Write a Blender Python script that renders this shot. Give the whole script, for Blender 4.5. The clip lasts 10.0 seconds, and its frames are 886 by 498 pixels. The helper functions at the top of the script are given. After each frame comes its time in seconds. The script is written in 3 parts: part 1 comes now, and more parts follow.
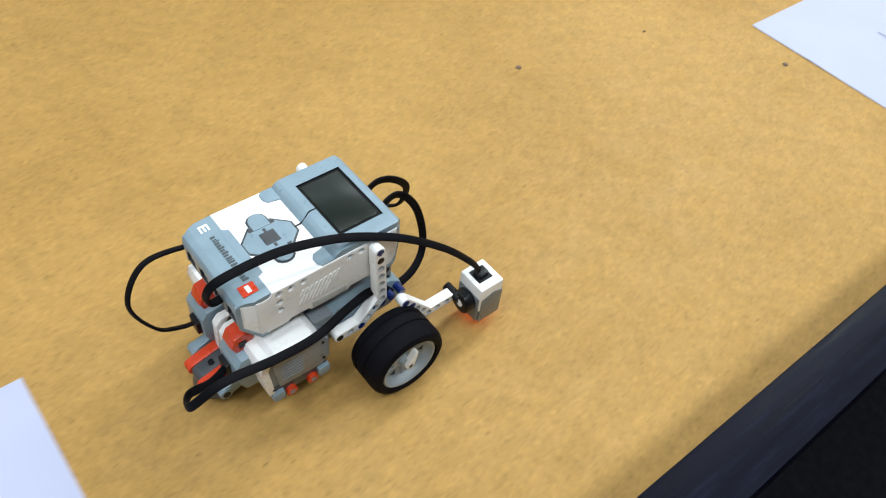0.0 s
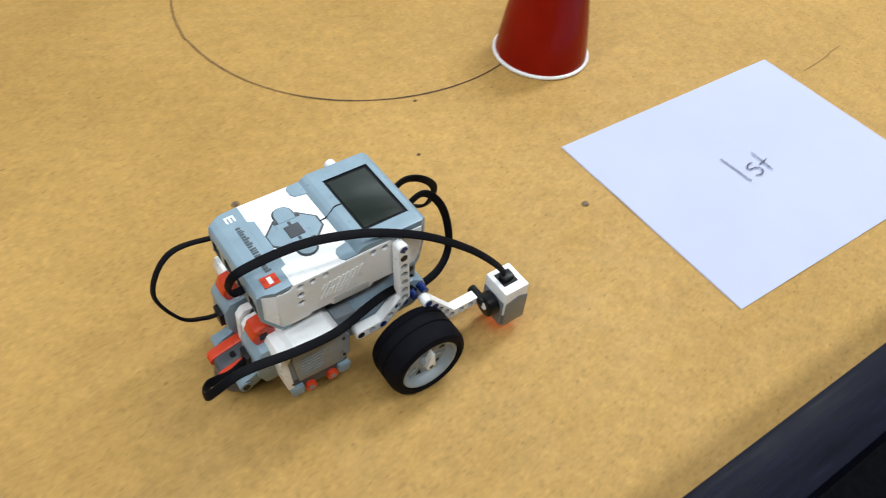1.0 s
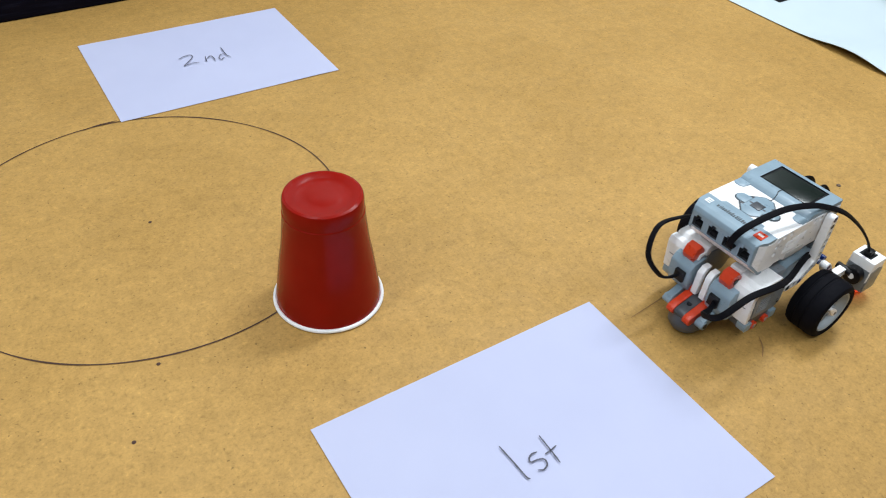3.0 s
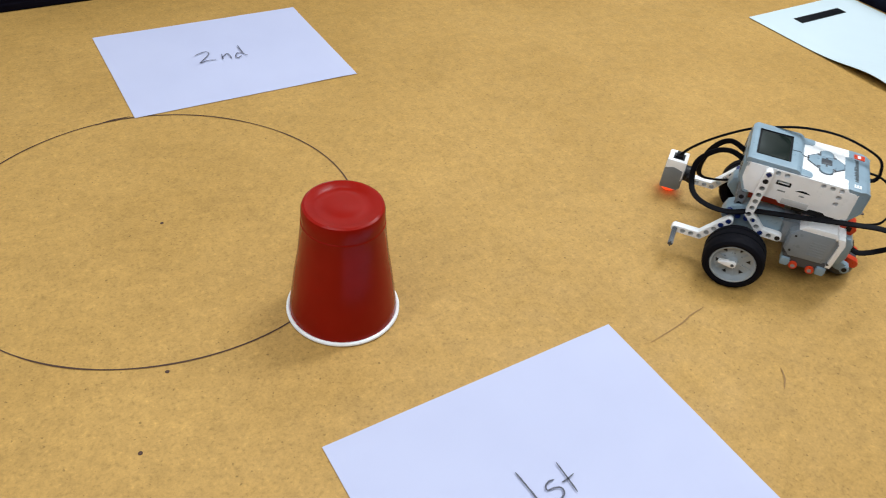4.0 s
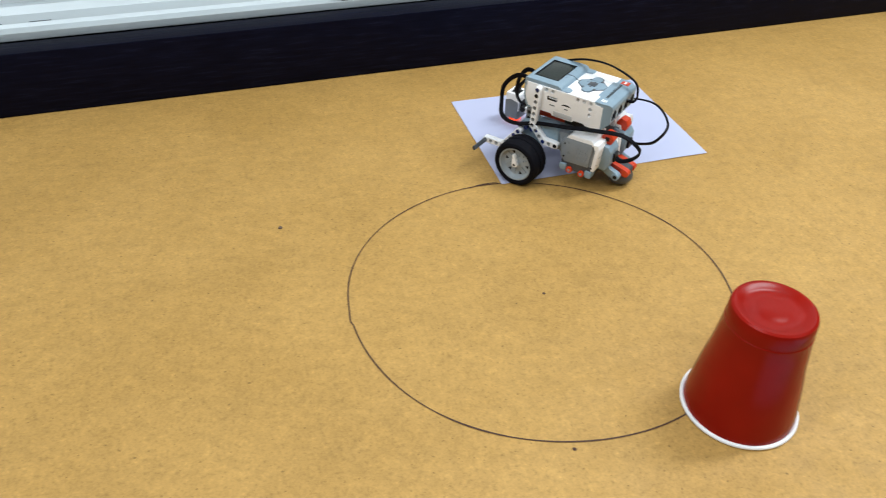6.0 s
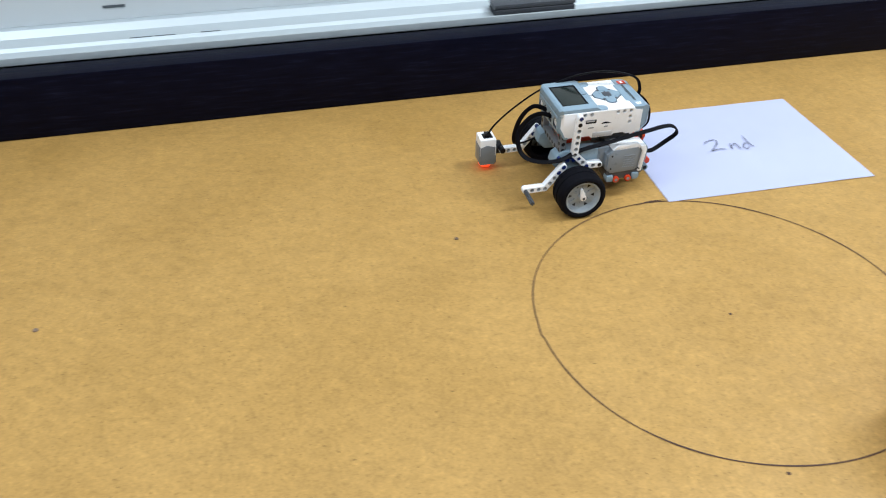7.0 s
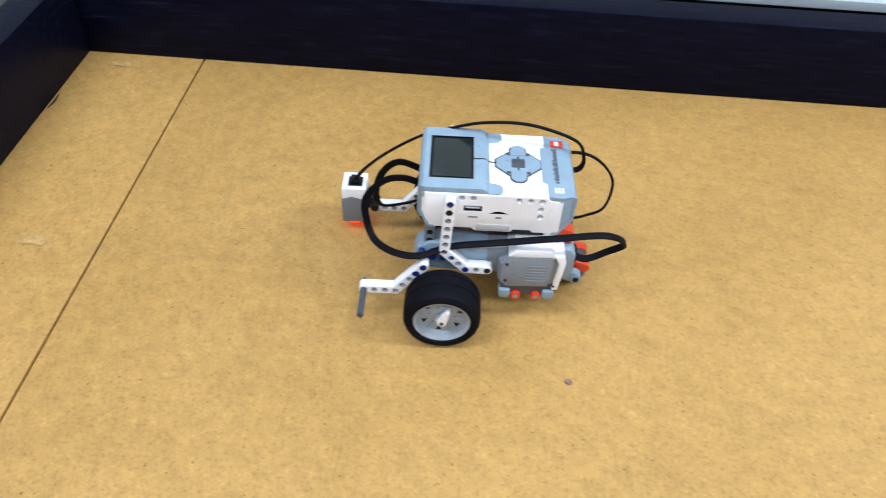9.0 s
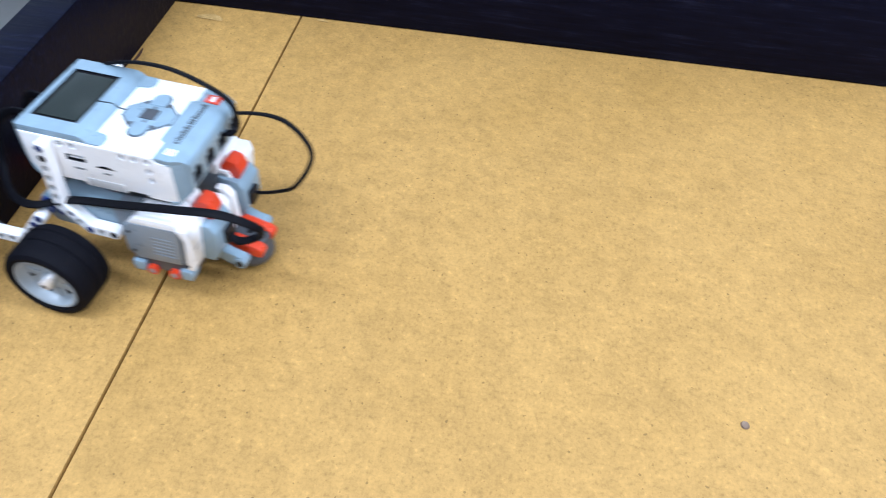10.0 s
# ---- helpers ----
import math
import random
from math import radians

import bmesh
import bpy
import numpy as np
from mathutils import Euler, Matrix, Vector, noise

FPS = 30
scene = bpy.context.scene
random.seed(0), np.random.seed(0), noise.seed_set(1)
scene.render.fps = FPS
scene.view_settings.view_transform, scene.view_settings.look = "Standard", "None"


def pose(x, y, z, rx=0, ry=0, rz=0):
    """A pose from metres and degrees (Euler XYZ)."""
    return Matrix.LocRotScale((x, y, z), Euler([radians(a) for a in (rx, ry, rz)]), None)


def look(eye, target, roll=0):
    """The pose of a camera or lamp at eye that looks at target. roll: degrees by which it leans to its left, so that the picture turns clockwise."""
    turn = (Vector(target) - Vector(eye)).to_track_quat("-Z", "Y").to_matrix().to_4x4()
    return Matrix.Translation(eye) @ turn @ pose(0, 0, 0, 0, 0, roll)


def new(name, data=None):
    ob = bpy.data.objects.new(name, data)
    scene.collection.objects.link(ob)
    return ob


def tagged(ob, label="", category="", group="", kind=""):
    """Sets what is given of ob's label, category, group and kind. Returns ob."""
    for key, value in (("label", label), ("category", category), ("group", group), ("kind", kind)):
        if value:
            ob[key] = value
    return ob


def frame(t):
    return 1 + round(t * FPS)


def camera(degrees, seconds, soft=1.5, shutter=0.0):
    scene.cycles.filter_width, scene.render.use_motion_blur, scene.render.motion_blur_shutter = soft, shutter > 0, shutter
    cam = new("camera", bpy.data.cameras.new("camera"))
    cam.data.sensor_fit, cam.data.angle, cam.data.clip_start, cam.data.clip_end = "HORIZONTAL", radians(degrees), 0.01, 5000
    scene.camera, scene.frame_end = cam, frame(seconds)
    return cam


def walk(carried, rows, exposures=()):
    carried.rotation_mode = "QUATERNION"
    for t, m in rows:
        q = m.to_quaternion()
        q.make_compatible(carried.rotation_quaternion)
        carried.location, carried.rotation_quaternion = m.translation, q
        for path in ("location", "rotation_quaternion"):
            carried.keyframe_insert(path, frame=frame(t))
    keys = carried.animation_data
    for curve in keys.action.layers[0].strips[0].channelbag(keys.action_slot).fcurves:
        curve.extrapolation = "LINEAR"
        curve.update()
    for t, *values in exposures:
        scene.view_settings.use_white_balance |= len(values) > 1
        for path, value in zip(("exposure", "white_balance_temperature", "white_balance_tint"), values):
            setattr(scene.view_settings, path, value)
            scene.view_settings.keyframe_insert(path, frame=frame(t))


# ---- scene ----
cam = camera(59.8, 10.0, soft=1.05, shutter=0.3)
PATH = [
    (0, (0.461, -1.182, 0.461), (1.36, -0.236, -1.054), 7.1),
    (0.3, (0.578, -1.197, 0.46), (1.449, -0.177, -1.024), 6.0),
    (0.5, (0.647, -1.209, 0.46), (1.479, -0.152, -1.02), 5.7),
    (0.6, (0.679, -1.21, 0.46), (1.496, -0.151, -1.027), 4.8),
    (1, (0.808, -1.188, 0.452), (1.646, -0.156, -1.043), 5.8),
    (1.5, (0.937, -1.155, 0.448), (1.801, -0.168, -1.062), 4.9),
    (2, (1.064, -1.148, 0.47), (1.911, -0.112, -1.017), 5.0),
    (2.5, (1.092, -1.159, 0.486), (1.957, 0.029, -0.87), 3.1),
    (2.7, (1.094, -1.17, 0.497), (1.968, 0.057, -0.818), 3.0),
    (3.8, (1.086, -1.151, 0.493), (1.98, 0.07, -0.814), 6.0),
    (4, (1.087, -1.142, 0.494), (1.975, 0.083, -0.814), 6.5),
    (4.5, (1.071, -1.124, 0.49), (1.888, 0.134, -0.832), 6.8),
    (5, (1.036, -1.096, 0.5), (1.774, 0.221, -0.812), 5.0),
    (5.5, (0.98, -1.066, 0.512), (1.597, 0.346, -0.763), 2.8),
    (5.7, (0.954, -1.058, 0.516), (1.504, 0.396, -0.742), 1.9),
    (6.8, (0.822, -1.021, 0.531), (1.205, 0.493, -0.718), 0.4),
    (7, (0.785, -1.016, 0.532), (1.137, 0.515, -0.707), 0.1),
    (7.5, (0.709, -0.998, 0.534), (0.829, 0.566, -0.706), -0.5),
    (8, (0.661, -0.952, 0.511), (0.638, 0.6, -0.75), 1.7),
    (8.2, (0.621, -0.902, 0.503), (0.61, 0.652, -0.756), 1.7),
    (8.5, (0.525, -0.819, 0.475), (0.506, 0.688, -0.84), 2.4),
    (8.8, (0.463, -0.758, 0.467), (0.411, 0.688, -0.913), 2.3),
    (9, (0.435, -0.735, 0.461), (0.375, 0.687, -0.944), 2.8),
    (9.5, (0.356, -0.691, 0.432), (0.202, 0.691, -1.005), 3.1),
    (10, (0.350, -0.665, 0.411), (0.219, 0.691, -1.055), 3.9),
]
walk(cam, [(t, look(eye, target, roll)) for t, eye, target, roll in PATH],
     exposures=[(0, -0.03, 6550, 5), (1.5, -0.22, 6500, 7), (2.5, -0.28, 6450, 8), (4.5, -0.30, 6550, 8), (5.5, -0.18, 6550, 7),
                (7.5, 0.05, 5950, 9), (8.5, 0.21, 5850, 12), (9, 0.35, 5850, 12), (9.5, 0.37, 5650, 12), (10, 0.57, 5450, 12)])

# ---- light ----
world = bpy.data.worlds.new("room_air")
scene.world = world
world.use_nodes = True
world.node_tree.nodes["Background"].inputs[0].default_value = (0.75, 0.86, 1.0, 1)
world.node_tree.nodes["Background"].inputs[1].default_value = 0.03


def ceiling_lamp(x, y, watts, sx=1.2, sy=0.3):
    """A fluorescent tube fitting flush with the ceiling."""
    data = bpy.data.lights.new("ceiling_lamp", "AREA")
    data.shape, data.size, data.size_y, data.energy = "RECTANGLE", sx, sy, watts
    data.color = (0.88, 0.94, 1.0)
    ob = new("ceiling_lamp", data)
    ob.matrix_world = pose(x, y, 1.93)
    return ob


for lx, ly, w in ((-0.6, -0.9, 24.5), (0.9, -0.5, 11), (2.5, -0.5, 46), (-0.4, -1.8, 14), (1.0, -1.8, 17), (2.6, -1.8, 16)):
    ceiling_lamp(lx, ly, w)


# ---- materials ----
class Graph:
    """A node material under construction."""

    def __init__(self, name, color, rough=0.5, metal=0.0):
        self.mat = bpy.data.materials.new(name)
        self.mat.use_nodes = True
        self.nodes, self.links = self.mat.node_tree.nodes, self.mat.node_tree.links
        self.bsdf = self.nodes["Principled BSDF"]
        self.bsdf.inputs["Base Color"].default_value = (*color, 1)
        self.bsdf.inputs["Roughness"].default_value = rough
        self.bsdf.inputs["Metallic"].default_value = metal
        self.space = self.nodes.new("ShaderNodeTexCoord").outputs["Object"]

    def noise(self, scale, detail=4.0, rough=0.6, stretch=None):
        n = self.nodes.new("ShaderNodeTexNoise")
        n.inputs["Scale"].default_value, n.inputs["Detail"].default_value, n.inputs["Roughness"].default_value = scale, detail, rough
        src = self.space
        if stretch:
            m = self.nodes.new("ShaderNodeMapping")
            m.inputs["Scale"].default_value = stretch
            self.links.new(src, m.inputs[0])
            src = m.outputs[0]
        self.links.new(src, n.inputs["Vector"])
        return n.outputs[0]

    def ramp(self, src, stops):
        r = self.nodes.new("ShaderNodeValToRGB")
        while len(r.color_ramp.elements) < len(stops):
            r.color_ramp.elements.new(0.5)
        for e, (p, c) in zip(r.color_ramp.elements, stops):
            e.position, e.color = p, (*(c if isinstance(c, tuple) else (c, c, c)), 1)
        self.links.new(src, r.inputs[0])
        return r.outputs[0]

    def mix(self, fac, a, b, mode="MIX"):
        m = self.nodes.new("ShaderNodeMix")
        m.data_type, m.blend_type = "RGBA", mode
        for src, slot in ((fac, 0), (a, 6), (b, 7)):
            if isinstance(src, (int, float)):
                m.inputs[slot].default_value = src
            elif isinstance(src, tuple):
                m.inputs[slot].default_value = (*src, 1)
            else:
                self.links.new(src, m.inputs[slot])
        return m.outputs[2]

    def color(self, src):
        self.links.new(src, self.bsdf.inputs["Base Color"])
        return self

    def rough(self, src):
        self.links.new(src, self.bsdf.inputs["Roughness"])
        return self

    def bump(self, src, strength, distance=0.001):
        b = self.nodes.new("ShaderNodeBump")
        b.inputs["Strength"].default_value, b.inputs["Distance"].default_value = strength, distance
        self.links.new(src, b.inputs["Height"])
        self.links.new(b.outputs[0], self.bsdf.inputs["Normal"])
        return self


def board_material():
    g = Graph("hardboard", (0.5, 0.32, 0.13), 0.42)
    clouds = g.ramp(g.noise(5, 3), [(0.3, (0.405, 0.232, 0.060)), (0.7, (0.470, 0.275, 0.078))])
    flakes = g.ramp(g.noise(95, 4, 0.6), [(0.33, 0.90), (0.5, 1.0), (0.66, 1.09)])
    chips = g.ramp(g.noise(250, 3, 0.6), [(0.30, 0.76), (0.46, 1.0), (0.58, 1.0), (0.70, 1.20)])
    grain = g.ramp(g.noise(420, 3, 0.7), [(0.3, 0.80), (0.52, 1.0), (0.7, 1.10)])
    specks = g.ramp(g.noise(260, 1, 0.4), [(0.225, 0.45), (0.285, 1.0)])
    c = g.mix(0.9, clouds, flakes, "MULTIPLY")
    c = g.mix(0.9, c, chips, "MULTIPLY")
    c = g.mix(0.8, c, grain, "MULTIPLY")
    c = g.mix(0.8, c, specks, "MULTIPLY")
    c = g.mix(1.0, c, g.ramp(g.noise(48, 3, 0.55), [(0.32, 0.95), (0.5, 1.0), (0.68, 1.04)]), "MULTIPLY")
    stain = g.ramp(g.noise(16, 3, 0.6), [(0.28, 0.93), (0.5, 1.0), (0.68, 1.0), (0.82, 0.88)])
    c = g.mix(1.0, c, stain, "MULTIPLY")
    g.color(c).rough(g.ramp(g.noise(30, 3), [(0.3, 0.54), (0.7, 0.70)]))
    g.bsdf.inputs["Specular IOR Level"].default_value = 0.35
    g.bump(g.noise(300, 3), 0.2, 0.0006)
    return g.mat


def plastic(name, color, rough=0.32, wear=0.06, gloss=0.5):
    g = Graph(name, color, rough)
    g.bsdf.inputs["Specular IOR Level"].default_value = gloss
    dark = tuple(v * (1 - wear * 2) for v in color)
    g.color(g.mix(g.ramp(g.noise(60, 3), [(0.35, 0.0), (0.7, 1.0)]), color, dark))
    g.rough(g.ramp(g.noise(160, 2), [(0.3, rough - 0.05), (0.7, rough + 0.08)]))
    return g.mat


def painted_wood():
    g = Graph("black_painted_wood", (0.013, 0.013, 0.020), 0.42)
    g.bsdf.inputs["Specular IOR Level"].default_value = 0.065
    grain = g.noise(14, 5, 0.65, (1.2, 14, 14))
    # Dark grain; the palest bluish stops put its sheen into the colour.
    g.color(g.ramp(grain, [(0.30, (0.0016, 0.0019, 0.0062)), (0.55, (0.0034, 0.004, 0.0120)), (0.68, (0.008, 0.009, 0.022)), (0.80, (0.026, 0.028, 0.050))]))
    g.rough(g.ramp(grain, [(0.3, 0.34), (0.7, 0.52)]))
    g.bump(grain, 0.25, 0.001)
    return g.mat


def paper_material():
    g = Graph("white_paper", (0.83, 0.84, 0.88), 0.75)
    g.color(g.ramp(g.noise(9, 2), [(0.3, (0.443, 0.462, 0.63)), (0.7, (0.468, 0.487, 0.655))]))
    g.bump(g.noise(6, 2), 0.25, 0.004)
    return g.mat


def card_material():
    g = Graph("coated_white_card", (0.72, 0.78, 0.80), 0.4)
    g.color(g.ramp(g.noise(7, 2), [(0.3, (0.55, 0.64, 0.68)), (0.7, (0.58, 0.67, 0.71))]))
    g.bump(g.noise(5, 2), 0.2, 0.004)
    return g.mat


BOARD, WOOD, PAPER, CARD = board_material(), painted_wood(), paper_material(), card_material()
WHITE = plastic("white_plastic", (0.90, 0.90, 0.91), 0.3, 0.025)
GREY = plastic("light_bluish_grey_plastic", (0.245, 0.335, 0.405))
MIDGREY = plastic("mid_grey_plastic", (0.18, 0.20, 0.22))
MOTOR_GREY = plastic("motor_grey_plastic", (0.225, 0.255, 0.285))
DARKGREY = plastic("dark_grey_plastic", (0.06, 0.065, 0.075))
BLACK = plastic("black_plastic", (0.006, 0.006, 0.008), 0.35, gloss=0.25)
RED = plastic("red_plastic", (0.66, 0.05, 0.012), 0.3)
BLUE = plastic("blue_plastic", (0.006, 0.022, 0.14), 0.3)
PORT = Graph("socket_cavity", (0.012, 0.012, 0.014), 0.9).mat
PORT.node_tree.nodes["Principled BSDF"].inputs["Specular IOR Level"].default_value = 0.05
HOLE = plastic("shaded_hole", (0.27, 0.27, 0.28), 0.6)
# White with the beam holes' shade in its colour; also the latch grey.
BORE_SHADE_LATCH_GREY = plastic("bore_shade_latch_grey", (0.50, 0.50, 0.50), 0.6)
CABLE = plastic("black_cable_sheath", (0.004, 0.004, 0.006), 0.55, gloss=0.08)
RUBBER = plastic("tyre_rubber", (0.0045, 0.0045, 0.007), 0.7, gloss=0.08)
RIM = plastic("grey_rim_plastic", (0.36, 0.40, 0.43), 0.35)
INK = Graph("pen_ink", (0.07, 0.07, 0.10), 0.6).mat
MARKER = Graph("marker_line", (0.055, 0.022, 0.012), 0.7).mat
SCUFF = Graph("scuff", (0.26, 0.14, 0.044), 0.7).mat
LABEL_INK = Graph("label_print", (0.075, 0.09, 0.10), 0.5).mat
SCREW = Graph("dull_screw_steel", (0.13, 0.085, 0.06), 0.6, 0.2).mat
WORN_SCREW = Graph("worn_screw_steel", (0.22, 0.15, 0.10), 0.6, 0.2).mat
STEEL = Graph("brushed_steel", (0.35, 0.35, 0.36), 0.3, 0.9).mat


def screen_material():
    g = Graph("lcd_glass", (0.02, 0.03, 0.025), 0.22)
    g.bsdf.inputs["Specular IOR Level"].default_value = 0.35
    g.color(g.mix(g.noise(25, 1), (0.007, 0.012, 0.010), (0.010, 0.016, 0.013)))
    g.bsdf.inputs["Coat Weight"].default_value = 0.25
    g.bsdf.inputs["Coat Roughness"].default_value = 0.05
    return g.mat


def cup_material():
    g = Graph("red_cup_plastic", (0.42, 0.008, 0.008), 0.24)
    g.bsdf.inputs["Specular IOR Level"].default_value = 0.13
    g.color(g.ramp(g.noise(25, 2), [(0.3, (0.235, 0.0055, 0.002)), (0.7, (0.272, 0.0072, 0.003))]))
    g.bump(g.noise(40, 2), 0.05, 0.001)
    return g.mat


def glow(name, color, strength):
    g = Graph(name, color, 0.3)
    g.bsdf.inputs["Emission Color"].default_value = (*color, 1)
    g.bsdf.inputs["Emission Strength"].default_value = strength
    return g.mat


LCD, CUP, LENS = screen_material(), cup_material(), glow("red_sensor_light", (1.0, 0.08, 0.02), 1.2)
ALU = Graph("anodised_aluminium", (0.50, 0.55, 0.57), 0.38, 0.3).mat
ENAMEL = Graph("whiteboard_enamel", (0.66, 0.70, 0.72), 0.25).mat
FELT = plastic("eraser_felt", (0.03, 0.033, 0.04), 0.9)
PLASTER = Graph("room_plaster", (0.36, 0.36, 0.35), 0.9).mat
CARPET = plastic("dark_carpet", (0.014, 0.014, 0.018), 0.95, 0.2, 0.1)
LAMINATE = plastic("grey_laminate", (0.040, 0.049, 0.056), 0.5)
CEIL = Graph("ceiling_tile", (0.78, 0.78, 0.76), 0.9).mat


# ---- mesh tools ----
def part(name, bm, material, parent=None, label="", smooth=True):
    """Links a bmesh as one mesh object, with one material or a list of them."""
    me = bpy.data.meshes.new(name)
    bmesh.ops.recalc_face_normals(bm, faces=bm.faces)
    bm.to_mesh(me)
    bm.free()
    for m in material if isinstance(material, (list, tuple)) else (material,):
        me.materials.append(m)
    if smooth:
        me.shade_smooth()
        me.set_sharp_from_angle(angle=radians(32))
    ob = new(name, me)
    ob.parent = parent
    if label:
        tagged(ob, label)
    return ob


def thing(name, label, category, group="", kind=""):
    return tagged(new(name), label, category, group, kind)


def prism(bm, pts, axis, lo, hi, bevel=0.0, mi=0):
    """A polygon in the plane across axis (pts in the order of the two other axes), drawn out from lo to hi."""
    def place(a, b, c):
        return (c, a, b) if axis == "x" else (a, c, b) if axis == "y" else (a, b, c)
    low = [bm.verts.new(place(a, b, lo)) for a, b in pts]
    top = [bm.verts.new(place(a, b, hi)) for a, b in pts]
    faces = [bm.faces.new(low), bm.faces.new(top)]
    n = len(pts)
    faces += [bm.faces.new((low[i], low[(i + 1) % n], top[(i + 1) % n], top[i])) for i in range(n)]
    for f in faces:
        f.material_index = mi
    if bevel:
        edges = list({e for f in faces for e in f.edges})
        bmesh.ops.recalc_face_normals(bm, faces=faces)
        out = bmesh.ops.bevel(bm, geom=edges, offset=bevel, segments=2, profile=0.6, affect="EDGES", clamp_overlap=True)
        for f in out["faces"]:
            f.material_index = mi
    return bm


def box(bm, x0, x1, y0, y1, z0, z1, bevel=0.0, mi=0):
    return prism(bm, [(x0, y0), (x1, y0), (x1, y1), (x0, y1)], "z", z0, z1, bevel, mi)


def ring(n, r, a0=0.0):
    return [(r * math.cos(a0 + 2 * math.pi * i / n), r * math.sin(a0 + 2 * math.pi * i / n)) for i in range(n)]


def rod(bm, axis, a, b, lo, hi, r, n=16, mi=0, bevel=0.0):
    """A round bar along axis; a, b: its middle on the two other axes."""
    return prism(bm, [(a + p, b + q) for p, q in ring(n, r)], axis, lo, hi, bevel, mi)


def lathe(bm, profile, n=48, mi=0):
    """A turned body about z from (radius, height) pairs."""
    rows = []
    for r, z in profile:
        rows.append([bm.verts.new((r * math.cos(2 * math.pi * i / n), r * math.sin(2 * math.pi * i / n), z)) for i in range(n)] if r > 1e-6 else [bm.verts.new((0, 0, z))])
    for a, b in zip(rows, rows[1:]):
        for i in range(n):
            q = [a[i % len(a)], a[(i + 1) % len(a)], b[(i + 1) % len(b)], b[i % len(b)]]
            q = list(dict.fromkeys(q))
            if len(q) > 2:
                bm.faces.new(q).material_index = mi
    return bm


def spline(points, steps=10):
    """A smooth line through the points."""
    p = [Vector(v) for v in points]
    p = [2 * p[0] - p[1], *p, 2 * p[-1] - p[-2]]
    line = []
    for a, b, c, d in zip(p, p[1:], p[2:], p[3:]):
        for k in range(steps):
            t = k / steps
            line.append(0.5 * (2 * b + (c - a) * t + (2 * a - 5 * b + 4 * c - d) * t * t + (3 * b - a - 3 * c + d) * t ** 3))
    return [*line, p[-2]]


def ribbon(bm, points, wide, thick, flat=(0, 0, 1), n=10, steps=10):
    """A flat cable along a smooth line; flat: the way its broad side lies across."""
    line = spline(points, steps)
    rows, side = [], Vector(flat)
    for i, v in enumerate(line):
        way = (line[min(i + 1, len(line) - 1)] - line[max(i - 1, 0)]).normalized()
        side = (side - side.dot(way) * way).normalized()
        up = way.cross(side)
        rows.append([bm.verts.new(v + side * wide / 2 * math.copysign(abs(math.cos(a)) ** 0.7, math.cos(a)) + up * thick / 2 * math.copysign(abs(math.sin(a)) ** 0.7, math.sin(a)))
                     for a in (2 * math.pi * k / n for k in range(n))])
    for a, b in zip(rows, rows[1:]):
        for k in range(n):
            bm.faces.new((a[k], a[(k + 1) % n], b[(k + 1) % n], b[k]))
    bm.faces.new(rows[0])
    bm.faces.new(rows[-1])
    return bm


def scaled(bm, s=0.001):
    bmesh.ops.scale(bm, vec=(s, s, s), verts=bm.verts)
    return bm


# ---- arena ----
LONG, DEEP, HIGH, RAIL = 2.43, 1.1363, 0.088, 0.038
SEAM = 0.1285


def floor_panel(name, x0, x1):
    ob = part(name, box(bmesh.new(), x0, x1, -DEEP - 0.03, 0.03, -0.012, 0, 0.0004), BOARD)
    return tagged(ob, "tan hardboard panel with a mottled fibre surface", "floor", kind="structure")


floor_panel("floor", SEAM + 0.0011, LONG + 0.03)
floor_panel("floor_strip", -0.03, SEAM - 0.0011)


def rail(name, x0, x1, y0, y1, label):
    bm = box(bmesh.new(), x0, x1, y0, y1, 0.0005, HIGH, 0.0022)
    return tagged(part(name, bm, WOOD), label, "arena wall", kind="structure")


rail("wall_north", -RAIL, LONG + RAIL, 0, RAIL, "black painted timber rail along the back of the arena")
rail("wall_south", -RAIL, LONG + RAIL, -DEEP - 0.0362, -DEEP, "black painted timber rail along the front of the arena")
rail("wall_west", -0.035, 0, -DEEP, 0, "black painted timber rail across the end of the arena")
rail("wall_east", LONG, LONG + RAIL, -DEEP, 0, "black painted timber rail across the far end of the arena")


def under_table():
    t = thing("table", "dark trestle table carrying the arena", "table")
    part("tabletop", box(bmesh.new(), -0.05, LONG + 0.05, -DEEP - 0.033, 0.03, -0.05, -0.0125, 0.003), LAMINATE, t)
    for x in (0.05, LONG - 0.05):
        for y in (-DEEP + 0.05, -0.08):
            part("leg", rod(bmesh.new(), "z", x, y, -0.75, -0.05, 0.02), BLACK, t)


under_table()


# ---- room ----
def room():
    def wall(name, label, *b, mat=PLASTER, category="wall"):
        tagged(part(name, box(bmesh.new(), *b), mat, smooth=False), label, category, kind="structure")
    wall("ground", "dark carpeted classroom floor", -3, 5, -4.5, 0.3, -0.85, -0.75, mat=CARPET, category="floor")
    wall("room_wall_north", "plain pale classroom wall behind the whiteboard", -3, 5, 0.16, 0.3, -0.75, 1.95)
    wall("room_wall_south", "plain pale classroom wall", -3, 5, -4.5, -4.4, -0.75, 1.95)
    wall("room_wall_west", "plain pale classroom wall", -3, -2.9, -4.4, 0.16, -0.75, 1.95)
    wall("room_wall_east", "plain pale classroom wall", 4.9, 5, -4.4, 0.16, -0.75, 1.95)
    wall("ceiling", "white tiled classroom ceiling", -3, 5, -4.5, 0.3, 1.95, 2.05, mat=CEIL, category="ceiling")


room()


